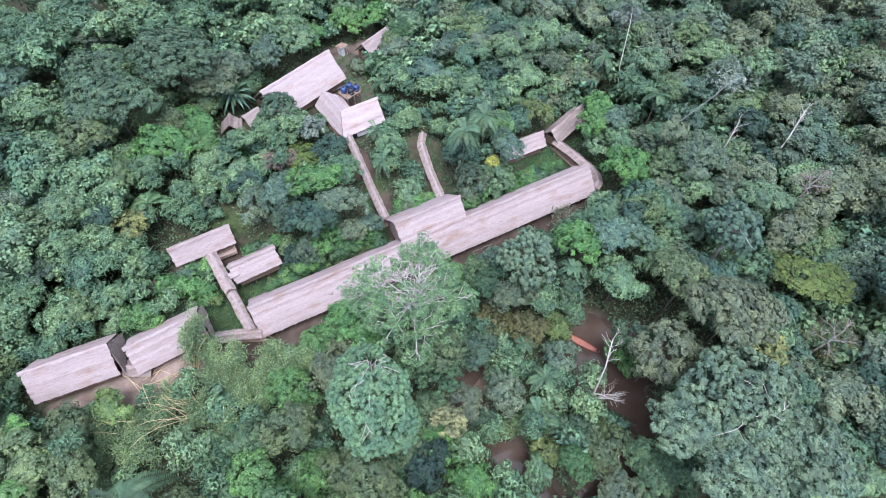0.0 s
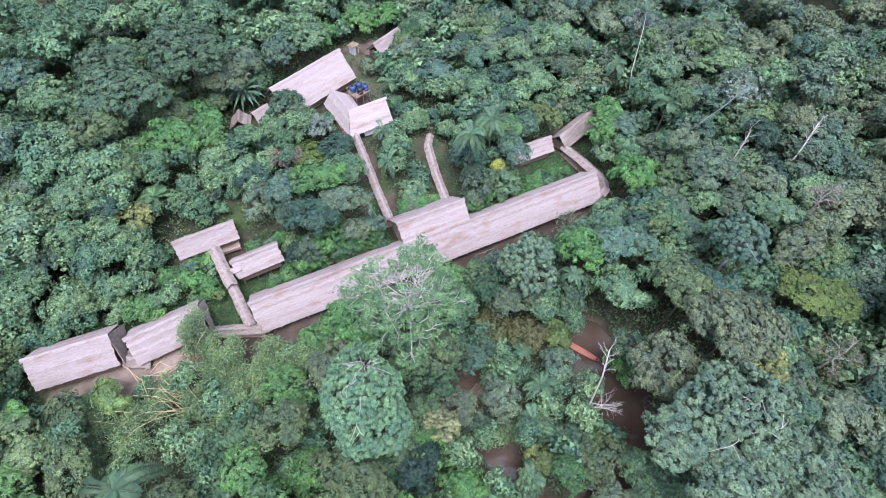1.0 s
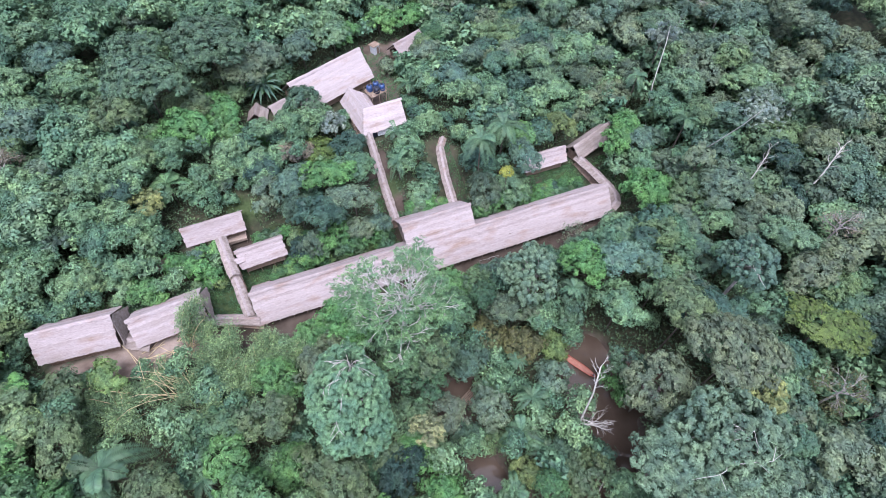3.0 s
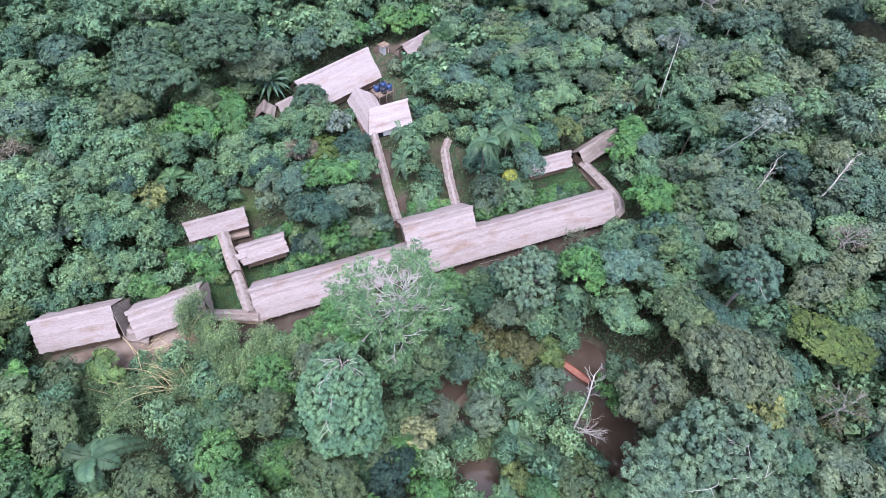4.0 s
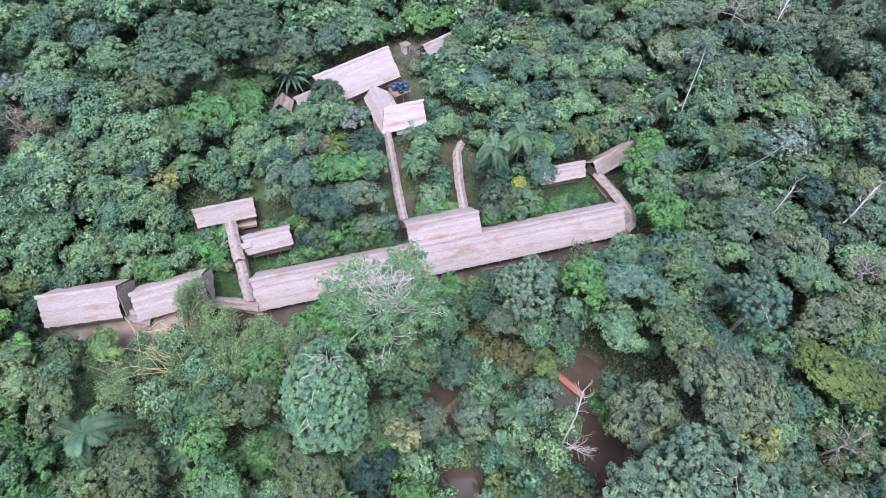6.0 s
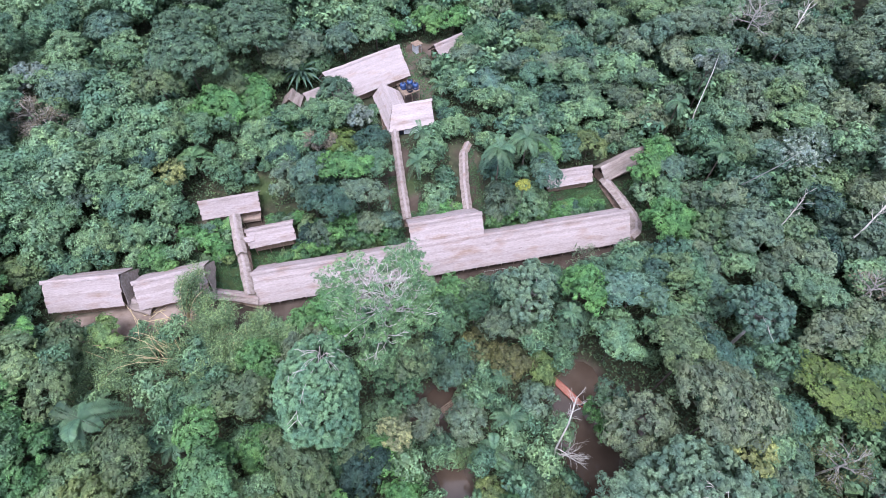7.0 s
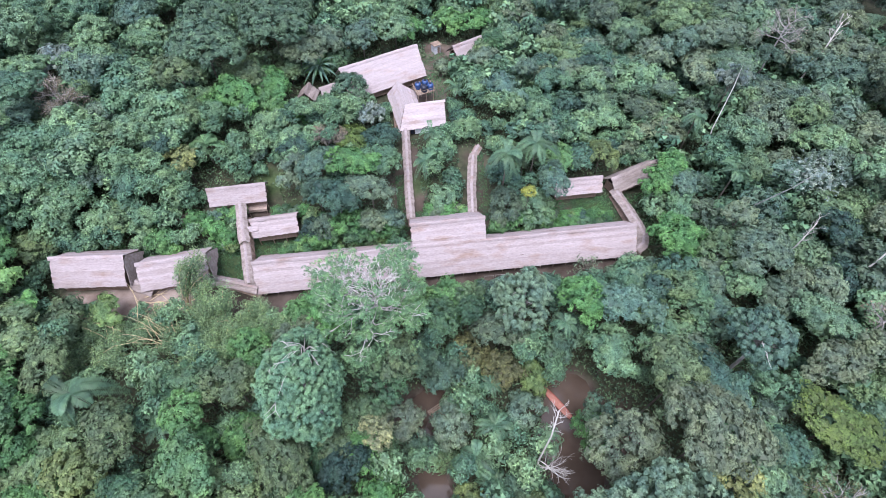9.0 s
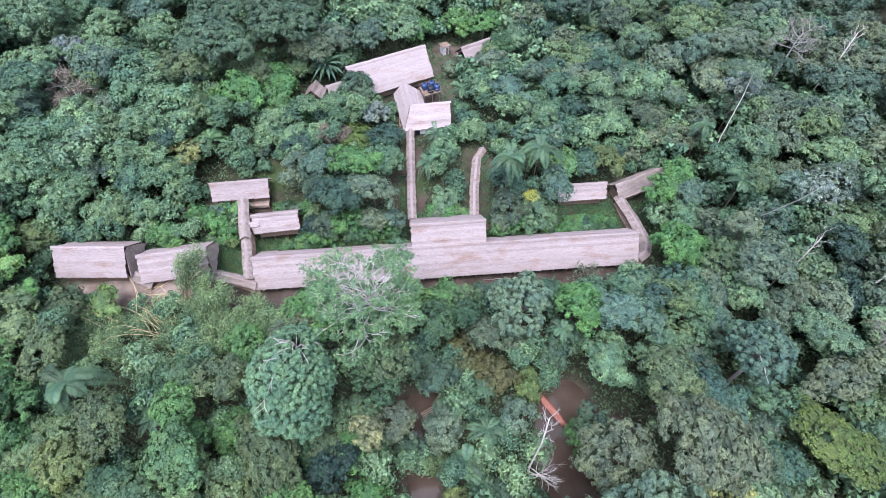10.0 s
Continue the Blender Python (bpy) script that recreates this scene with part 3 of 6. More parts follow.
def walkway(name, label, pts, w=0.95, rise=0.55, mat=None, deck=True):
    """A covered walkway: thatch strips along a bending line of (x, y, roof height)."""
    mat = mat or THATCH_OLD
    rng = random.Random(int(pts[0][0] * 7))
    dense = []
    for a, b in zip(pts, pts[1:]):
        a, b = Vector(a), Vector(b)
        n = max(2, int((b - a).length / 0.55))
        dense += [a.lerp(b, i / n) for i in range(n)]
    dense.append(Vector(pts[-1]))
    o = Vector((pts[0][0], pts[0][1], floor_at(pts[0][0], pts[0][1])))
    base = tagged(new(name), label, "walkway")
    base.matrix_world = Matrix.Translation(o)
    sides = []
    for i, p in enumerate(dense):
        d = dense[min(i + 1, len(dense) - 1)] - dense[max(i - 1, 0)]
        d.z = 0
        d.normalize()
        sides.append(Vector((-d.y, d.x, 0)))
    def strip(a, za, b, zb, lift):
        rows = []
        for p, s in zip(dense, sides):
            ja, jb = rng.uniform(-0.05, 0.05), rng.uniform(-0.08, 0.08)
            q = p - o
            rows.append([q + s * (a + ja * 0.4) + Vector((0, 0, za + lift)), q + s * (b + jb) + Vector((0, 0, zb + lift)), q + s * (b + jb) + Vector((0, 0, zb + lift - 0.1))])
        v = [c for r in rows for c in r]
        f = []
        for i in range(len(rows) - 1):
            k = i * 3
            for j in (0, 1):
                q = (k + j, k + 3 + j, k + 4 + j, k + 1 + j)
                f.append(q if b < 0 else q[::-1])
        return Shape().add(v, f)
    for sgn in (-1, 1):
        for i, (a, b) in enumerate(((0.0, 0.42), (0.30, 0.75), (0.62, 1.0))):
            part("thatch_course", strip(sgn * a * w, -a * rise, sgn * b * w, -b * rise, 0.10 - 0.03 * i), mat, base)
    cap = Shape()
    v, f = [], []
    for i, (p, s) in enumerate(zip(dense, sides)):
        q = p - o + Vector((0, 0, 0.16))
        j = rng.uniform(-0.04, 0.04)
        v += [q - s * (0.26 + j) - Vector((0, 0, 0.13)), q, q + s * (0.26 - j) - Vector((0, 0, 0.13))]
        if i:
            k = (i - 1) * 3
            f += [(k, k + 1, k + 4, k + 3), (k + 1, k + 2, k + 5, k + 4)]
    part("ridge_cap", cap.add(v, f), THATCH, base)
    # one closed sheet under the strips, in the darker underside thatch
    under = Shape()
    v, f = [], []
    for i, (p, s) in enumerate(zip(dense, sides)):
        q = p - o
        v += [q - s * w * 0.95 - Vector((0, 0, rise + 0.08)), q - Vector((0, 0, 0.08)), q + s * w * 0.95 - Vector((0, 0, rise + 0.08))]
        if i:
            k = (i - 1) * 3
            f += [(k, k + 3, k + 4, k + 1), (k + 1, k + 4, k + 5, k + 2)]
    part("underside_sheet", under.add(v, f), THATCH_DARK, base)
    if deck:
        bd = Shape()
        v, f = [], []
        for i, (p, s) in enumerate(zip(dense, sides)):
            g = floor_at(p.x, p.y) + 0.28 - o.z
            q = Vector((p.x - o.x, p.y - o.y, g))
            dn = Vector((0, 0, 0.1))
            v += [q - s * 0.7, q + s * 0.7, q + s * 0.7 - dn, q - s * 0.7 - dn]
            if i:
                k = (i - 1) * 4
                f += [(k, k + 1, k + 5, k + 4), (k + 1, k + 2, k + 6, k + 5), (k + 3, k, k + 4, k + 7)]
        part("boardwalk", bd.add(v, f), PLANK, base)
    for i in range(0, len(dense), 5):
        p, s = dense[i], sides[i]
        for sgn in (-1, 1):
            q = p + s * sgn * w * 0.78
            post(base, q.x - o.x, q.y - o.y, floor_at(q.x, q.y) - o.z - 0.3, p.z - o.z - rise * 0.8, 0.06)
    return base


def build_walkways():
    walkway("covered_walkway", "weathered thatched walkway climbing to the bungalow", [(-1.4, 1.6, 5.1), (-1.9, 6.0, 6.2), (-2.3, 9.5, 7.2)], 0.95)
    walkway("covered_walkway", "short upper thatched walkway at the bungalow door", [(-2.2, 9.2, 7.9), (-2.7, 13, 8.8), (-3.2, 17.4, 9.6)], 1.05, 0.6)
    walkway("covered_walkway", "stub of thatched walkway into the small bungalow", [(-2.2, 12.2, 8.0), (0.2, 12.4, 7.9)], 0.7, 0.35, THATCH, False)
    walkway("covered_walkway", "low thatched walkway between house and hall", [(-8.4, 3.3, 5.7), (-4.5, 2.3, 5.2), (0.2, 0.8, 4.6)], 1.1, 0.7)
    walkway("covered_walkway", "low thatched link between the two western houses", [(-21.6, 3.4, 7.2), (-17.6, 1.6, 6.6)], 1.5, 0.8, THATCH_OLD, False)
    walkway("covered_walkway", "straight thatched walkway rising to the lodge", [(29.5, 13.0, 5.6), (29.6, 20, 6.9), (29.9, 28, 8.8), (30.1, 34, 9.9)], 0.9)
    walkway("covered_walkway", "bending thatched walkway behind the cross hall", [(41.9, 13.0, 5.4), (42.6, 20, 6.4), (43.6, 25.6, 7.4), (44.0, 27.2, 7.6), (45.4, 29.2, 8.0)], 0.95)
    walkway("covered_walkway", "curved thatched walkway round the hall end", [(72.4, 16.6, 4.9), (73.8, 11, 4.9), (74.6, 6.5, 4.8), (74.7, 4.4, 4.7), (74.0, 2.6, 4.6), (72.2, 1.5, 4.5)], 1.15, 0.6)


def build_lodge():
    """The L-shaped kitchen house below the lodge."""
    rng = random.Random(23)
    z0 = floor_at(31, 38)
    base = tagged(new("kitchen_house"), "L-shaped thatched house with white wall below eaves", "house")
    base.matrix_world = pose(31, 38, z0, 0, 0, 0)
    e, t = 9.5 - z0, 12.8 - z0
    slope(base, (-2.1, -4.4, e), (8.0, -3.6, e), (8.0, 0.5, t), (-0.5, 0.0, t), 9, rng, THATCH_PALE, "south_slope")
    slope(base, (8.2, 4.4, e), (2.6, 3.9, e), (-0.5, 0.0, t), (8.0, 0.5, t), 9, rng, THATCH_PALE, "north_slope")
    slope(base, (-4.1, 7.9, e), (-2.1, -4.4, e), (-0.5, 0.0, t), (-1.7, 7.7, t), 9, rng, THATCH_PALE, "west_slope")
    slope(base, (2.6, 3.9, e), (2.2, 8.2, e), (-1.7, 7.7, t), (-0.5, 0.0, t), 9, rng, THATCH_PALE, "east_slope")
    for x0, y0, x1, y1 in ((-0.5, 0.0, 8.1, 0.5), (-1.7, 7.8, -0.5, 0.0)):
        cap = part("ridge_cap", ridge_cap(math.hypot(x1 - x0, y1 - y0), 0, rng, 0.36), THATCH_PALE, base)
        cap.matrix_local = pose((x0 + x1) / 2, (y0 + y1) / 2, t - 0.08, 0, 0, math.degrees(math.atan2(y1 - y0, x1 - x0)))
    part("floor_deck", Shape().box(-3.2, 8.0, -3.3, 3.0, 0.2, 0.4), PLANK, base)
    wall_panel(base, 1.2, 5.0, -3.75, 0.2, 9.6 - z0, mat=WHITE)
    wall_panel(base, -2.9, 0.3, -2.75, 0.4, 9.7 - z0)
    wall_panel(base, -2.7, 7.2, -3.1, 0.4, 9.7 - z0, "y")
    wall_panel(base, -2.7, 3.0, 7.9, 0.4, 9.7 - z0, "y")
    # solid near-black slab: the shade inside an open doorway, put in as colour
    part("doorway_shade", Shape().box(0.2, 1.1, -3.8, -3.7, 0.2, 2.0), TANK_DARK, base)
    for x in (-2.9, 0.2, 3, 5.5, 8.1):
        post(base, x, -3.4, -0.5, 9.6 - z0)
    # tank stand with blue water tanks
    tx, ty = 35.1, 45.4
    tz = floor_at(tx, ty)
    stand = tagged(new("tank_stand"), "timber stand carrying water tanks beside the kitchen", "stand")
    stand.matrix_world = pose(tx, ty, tz, 0, 0, 18) @ Matrix.Scale(1.22, 4)
    for x in (-1.5, 0, 1.5):
        for y in (-1.2, 1.2):
            post(stand, x, y, -0.3, 2.6, 0.08)
    for i in range(8):
        part("plank", Shape().box(-1.7 + i * 0.43, -1.31 + i * 0.43, -1.4, 1.4, 2.6, 2.67), TIMBER, stand)
    rail = Shape()
    for y in (-1.35, 1.35):
        rail.tube([(-1.7, y, 3.35), (1.7, y, 3.35)], 0.04, 0.04, 5)
    for x in (-1.65, 1.65):
        rail.tube([(x, -1.35, 3.35), (x, 1.35, 3.35)], 0.04, 0.04, 5)
        for y in (-1.35, 1.35):
            rail.tube([(x, y, 2.6), (x, y, 3.4)], 0.04, 0.04, 5)
    part("railing", rail, TIMBER, stand)
    m = stand.matrix_world
    for i, (x, y, mat, lab) in enumerate(((-0.85, 0.55, TANK_BLUE, "round blue plastic water tank on a stand"), (0.6, 0.65, TANK_BLUE, "round blue plastic water tank on a stand"), (-0.1, -0.65, TANK_DARK, "dark plastic water tank on a stand"), (1.15, -0.55, TANK_BLUE, "round blue plastic water tank on a stand"))):
        tank = tagged(new("water_tank"), lab, "tank", "tanks on the stand")
        tank.matrix_world = m @ pose(x, y, 2.67)
        body = Shape()
        prof = [(0.55, 0), (0.6, 0.05), (0.6, 0.4), (0.57, 0.45), (0.6, 0.5), (0.6, 0.9), (0.5, 1.08), (0.26, 1.2), (0.24, 1.26)]
        n = 16
        v = [(r * math.cos(2 * math.pi * k / n), r * math.sin(2 * math.pi * k / n), z) for r, z in prof for k in range(n)]
        f = [(j * n + k, j * n + (k + 1) % n, (j + 1) * n + (k + 1) % n, (j + 1) * n + k) for j in range(len(prof) - 1) for k in range(n)]
        f += [tuple(range(n))[::-1], tuple(range((len(prof) - 1) * n, len(prof) * n))]
        part("tank_body", body.add(v, f), mat, tank, smooth=False)
        part("lid", Shape().tube([(0, 0, 1.262), (0, 0, 1.33)], 0.27, 0.25, 12), TANK_DARK, tank, "dark screw lid")
    # small outhouse
    ox, oy = 39.8, 63.4
    hut = tagged(new("outhouse"), "small upright outhouse with pale walls and sloping roof", "outhouse")
    hut.matrix_world = pose(ox, oy, floor_at(ox, oy), 0, 0, 22)
    for x0, x1, y, al in ((-0.8, 0.8, -0.8, "x"), (-0.8, 0.8, 0.8, "x"), (-0.8, 0.8, -0.8, "y"), (-0.8, 0.8, 0.8, "y")):
        wall_panel(hut, x0, x1, y, 0, 2.2, al, WHITE)
    part("door", Shape().box(0.0, 0.62, -0.93, -0.88, 0.05, 1.95), WALLBOARD, hut, "dark boarded door")
    part("roof", Shape().add([(-1.1, -1.2, 2.6), (1.1, -1.2, 2.6), (1.1, 1.1, 2.3), (-1.1, 1.1, 2.3), (-1.1, -1.2, 2.52), (1.1, -1.2, 2.52), (1.1, 1.1, 2.2), (-1.1, 1.1, 2.2)], [(0, 1, 2, 3), (7, 6, 5, 4), (0, 4, 5, 1), (1, 5, 6, 2), (2, 6, 7, 3), (3, 7, 4, 0)]), TIMBER, hut)
    # two little shelters west of the lodge
    house("thatched_shelter", "small steep thatched shelter under broad leaves", 8.6, 49.6, 75, 3.6, 2.2, 7.9, 9.9, rng, THATCH_OLD, (False, False), False, "shelter")
    house("thatched_shelter", "small thatched shelter beside the lodge", 13.4, 50.0, 20, 4.0, 2.0, 8.1, 9.9, rng, THATCH, (False, False), False, "shelter")


def build_canoe():
    """A long dugout with thwarts, afloat."""
    n, L, B, H = 18, 7.4, 0.58, 0.45
    canoe = tagged(new("canoe"), "long red wooden canoe floating empty on brown water", "canoe")
    ax, ay, bx, by = 49.2, -22.2, 52.9, -28.2
    canoe.matrix_world = pose((ax + bx) / 2, (ay + by) / 2, -0.12, 0, 0, math.degrees(math.atan2(by - ay, bx - ax)))
    outer, inner = [], []
    for i in range(n + 1):
        u = -1 + 2 * i / n
        b = B * (1 - abs(u) ** 3.2 * 0.82)
        sheer = 0.16 * abs(u) ** 2.5
        keel = 0.14 * abs(u) ** 4
        for row, t in ((outer, 0), (inner, 0.045)):
            row.append([(u * L / 2, -b + t, H + sheer), (u * L / 2, -(b - t) * 0.72, 0.12 + keel + t), (u * L / 2, 0, keel + t), (u * L / 2, (b - t) * 0.72, 0.12 + keel + t), (u * L / 2, b - t, H + sheer)])
    hull, lining, rim = Shape(), Shape(), Shape()
    for rows, s, flip in ((outer, hull, True), (inner, lining, False)):
        v = [c for r in rows for c in r]
        f = []
        for i in range(n):
            for k in range(4):
                q = (i * 5 + k, i * 5 + k + 1, i * 5 + 6 + k, i * 5 + 5 + k)
                f.append(q[::-1] if flip else q)
        f += [(0, 1, 2, 3, 4), tuple(n * 5 + k for k in (4, 3, 2, 1, 0))]
        s.add(v, f)
    part("hull", hull, CANOE_RED, canoe)
    part("lining", lining, CANOE_IN, canoe, "faded orange inner boards")
    for k in (0, 4):
        rim.tube([(r[k][0], r[k][1], r[k][2] + 0.01) for r in outer], 0.05, 0.05, 5)
    part("gunwale", rim, CANOE_RED, canoe)
    for i in range(3, n - 2, 2):
        u = -1 + 2 * i / n
        b = B * (1 - abs(u) ** 3.2 * 0.82) - 0.03
        part("thwart", Shape().box(u * L / 2 - 0.11, u * L / 2 + 0.11, -b, b, H - 0.09, H - 0.05), CANOE_IN if i % 4 else CANOE_RED, canoe)
    floor_boards = Shape()
    for k in range(3):
        floor_boards.box(-L * 0.38, L * 0.38, -0.38 + k * 0.26, -0.14 + k * 0.26, 0.20, 0.24)
    part("bottom_boards", floor_boards, CANOE_IN, canoe, "faded orange bottom boards")
    part("stern_deck", Shape().box(L / 2 - 0.62, L / 2 - 0.1, -0.2, 0.2, H + 0.02, H + 0.07), TANK_DARK, canoe)
    raft = tagged(new("log_raft"), "half sunk dark landing of logs and poles", "raft")
    raft.matrix_world = pose(30.6, -24.3, 0.02, 0, 0, 25)
    for i in range(7):
        part("log", Shape().tube([(-1.3, -0.9 + i * 0.3, 0.05), (1.3 + 0.2 * (i % 3), -0.9 + i * 0.31, 0.09)], 0.13, 0.11, 7), TIMBER, raft)


# ---- plants ----


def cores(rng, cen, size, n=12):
    """Opaque cores added in each clump to keep its gaps dark, laid like shingles round its middle: triangle corners."""
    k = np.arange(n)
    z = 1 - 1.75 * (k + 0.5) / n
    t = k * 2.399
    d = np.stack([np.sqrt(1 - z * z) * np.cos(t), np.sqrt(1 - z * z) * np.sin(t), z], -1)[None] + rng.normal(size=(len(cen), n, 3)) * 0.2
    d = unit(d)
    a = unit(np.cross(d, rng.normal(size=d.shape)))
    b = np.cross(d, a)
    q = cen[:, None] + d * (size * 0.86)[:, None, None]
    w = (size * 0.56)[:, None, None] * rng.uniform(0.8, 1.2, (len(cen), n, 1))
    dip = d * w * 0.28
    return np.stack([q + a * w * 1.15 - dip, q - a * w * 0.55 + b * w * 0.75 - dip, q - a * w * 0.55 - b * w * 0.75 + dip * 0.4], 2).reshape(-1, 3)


def sphere_spots(rng, n, low):
    """Well-spaced directions over the upper part of a sphere."""
    c = []
    tries = unit(rng.normal(size=(n * 14, 3)))
    gap = 1.55 / math.sqrt(n)
    for d in tries[tries[:, 2] > low]:
        if all(np.dot(d - q, d - q) > gap * gap for q in c):
            c.append(d)
        if len(c) >= n:
            break
    return np.array(c)


def crown(seed, r, rz, clumps, per, leaf, width=0.6, spread=0.34, low=-0.25, shell=0.78, tilt=0.38, lobes=0):
    """Leaves and hearts of a lumpy crown centred at the origin; with lobes, the clumps sit on several smaller domes."""
    squash = np.array([1 + 0.18 * math.sin(seed * 1.7), 1 - 0.18 * math.sin(seed * 1.7), 1.0])
    rng = np.random.default_rng(seed)
    if lobes:
        c, cen = [], []
        heads = sphere_spots(rng, lobes, -0.05)
        mids = heads * rng.uniform(0.46, 0.66, (len(heads), 1))
        rads = rng.uniform(0.34, 0.48, len(heads)) * min(1.15, 2.75 / math.sqrt(lobes + 1))
        for j, (m, q, hd) in enumerate(zip(mids, rads, heads)):
            for d in sphere_spots(rng, max(8, round(clumps * 1.35 / lobes)), -0.35):
                p = m + d * q
                if np.dot(d, hd) > -0.35 and not any(np.linalg.norm(p - mids[o]) < rads[o] * 0.86 for o in range(len(mids)) if o != j):
                    c.append(unit(d + hd * 0.3))
                    cen.append(p)
        c, cen = np.array(c), np.array(cen) * squash
        k = len(c)
        inner, bulk = np.concatenate([mids * squash, np.zeros((1, 3))]), np.append(rads * 0.66, 0.5)
    else:
        c = sphere_spots(rng, clumps, low)
        k = len(c)
        wob = 1 + 0.16 * np.sin(c[:, 0] * 3 + seed) + 0.13 * np.sin(c[:, 1] * 4 + seed * 2)
        rad = rng.uniform(0.55, 1.12, k) ** 0.6 * wob * shell
        cen = c * rad[:, None] * squash
        inner, bulk = np.zeros((1, 3)), np.array([0.52])
    size = spread * rng.uniform(0.6, 1.4, k)
    scale = np.array([r, r, rz])
    out, shade = [], []
    for i in range(k):
        m = max(5, int(per / 6 * (size[i] / spread) ** 2))
        d = unit(rng.normal(size=(m, 3)) + c[i] * 0.5 + np.array([0, 0, 0.6]))
        p = (cen[i] + d * size[i] * rng.uniform(0.82, 1.08, (m, 1)) * np.array([1, 1, 0.85])) * scale
        nrm = unit(d * 0.85 + c[i] * 0.55 + np.array([0, 0, tilt * 0.8]) + rng.normal(size=(m, 3)) * 0.2)
        out.append(tufts(rng, p, nrm, leaf, width))
        shade.append(np.repeat(np.clip(0.1 + 0.4 * rng.random() + 0.45 * rng.random(m), 0, 1), 6))
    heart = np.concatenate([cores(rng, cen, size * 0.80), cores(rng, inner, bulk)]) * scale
    return np.concatenate(out), cen * scale, np.concatenate(shade), heart, len(inner) * 36


def limb_mesh(seed, pts_to, base_h, r0, name, mat, fork=0.15, sides=5):
    """A trunk from the ground to the crown with limbs to the given places."""
    rng = random.Random(seed)
    s = Shape()
    lean = Vector((rng.uniform(-0.4, 0.4), rng.uniform(-0.4, 0.4), 0))
    pts = [Vector((0, 0, -0.6)), Vector((0, 0, base_h * 0.35)) + lean * 0.5, Vector((0, 0, base_h * 0.7)) + lean, Vector((0, 0, base_h)) + lean * 0.6]
    s.tube(pts, r0, r0 * 0.6, sides + 1)
    for p in pts_to:
        p = Vector(p)
        a = pts[-1].lerp(pts[-2], rng.random() * 0.8)
        mid = a.lerp(p, 0.5) + Vector((rng.uniform(-fork, fork), rng.uniform(-fork, fork), rng.uniform(0, fork))) * (p - a).length
        s.tube([a, mid, p], r0 * 0.36, r0 * 0.10, sides - 1)
    return s.mesh(name, mat, True)


# radius, height, clumps, leaves a clump, leaf length, leaf width, clump size, lobes
KINDS = ((3.0, 2.4, 34, 72, 0.31, 0.77, 0.27, 0), (3.0, 2.9, 36, 76, 0.33, 0.79, 0.27, 6), (3.0, 2.1, 36, 66, 0.28, 0.79, 0.26, 5),
         (4.2, 2.9, 56, 76, 0.31, 0.77, 0.21, 8), (4.2, 3.4, 60, 72, 0.34, 0.74, 0.21, 9), (4.2, 2.6, 58, 72, 0.30, 0.82, 0.21, 0),
         (4.2, 3.1, 40, 72, 0.44, 0.84, 0.26, 7), (3.0, 2.5, 26, 60, 0.44, 0.79, 0.31, 0), (5.6, 3.5, 96, 80, 0.32, 0.79, 0.165, 12), (5.6, 4.1, 84, 85, 0.35, 0.77, 0.18, 10),
         (7.6, 4.3, 150, 73, 0.34, 0.79, 0.135, 15), (7.6, 4.8, 140, 80, 0.35, 0.77, 0.14, 13), (3.0, 2.3, 18, 60, 0.44, 0.79, 0.36, 0), (3.0, 2.6, 16, 60, 0.46, 0.77, 0.38, 0))
ARCHES = []
for i, (r, rz, n, per, leaf, wid, spr, lobes) in enumerate(KINDS):
    v, cen, shade, heart, bulk = crown(100 + i, r, rz, n, per * 0.84, leaf, wid, spr, lobes=lobes)
    ARCHES.append((r, rz, v, cen, shade, heart, bulk))
CROWNS, TRUNKS = {}, {}
# low tone of the added cores, crown-interior shade put into the colour
INNER_SHADE = 0.2


def crown_of(i, tint):
    if (i, tint) not in CROWNS:
        r, rz, v, cen, shade, heart, bulk = ARCHES[i]
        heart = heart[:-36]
        CROWNS[i, tint] = loose_mesh("crown", np.concatenate([v, heart]), TINT[tint], np.concatenate([shade, np.full(len(heart) // 3, INNER_SHADE)]))
    return CROWNS[i, tint]


def trunk_of(i, pale):
    """Trunk of unit height under archetype i, crown centre at z = 1."""
    if (i, pale) not in TRUNKS:
        r, rz, v, cen = ARCHES[i][:4]
        pick = cen[:: max(1, len(cen) // 8)]
        to = [(p[0] * 0.8, p[1] * 0.8, 10 + p[2] * 0.8) for p in pick]
        TRUNKS[i, pale] = limb_mesh(i, to, 9.0, 0.16, "trunk", BARK_PALE if pale else BARK)
    return TRUNKS[i, pale]


PLANTED = []
WORDS = {"green": "green", "fresh": "fresh green", "emergent": "light green", "pale": "pale silvery green", "blue": "bluish green", "jade": "jade green", "bright": "bright fresh green", "lime": "yellow-green", "olive": "olive green", "dark": "dark green",
         "yellow": "yellow", "cream": "creamy yellow-green", "rust": "rusty brown-green", "straw": "straw-coloured", "dusk": "dry brownish", "grey": "greyish green", "silver": "silvery grey-green"}


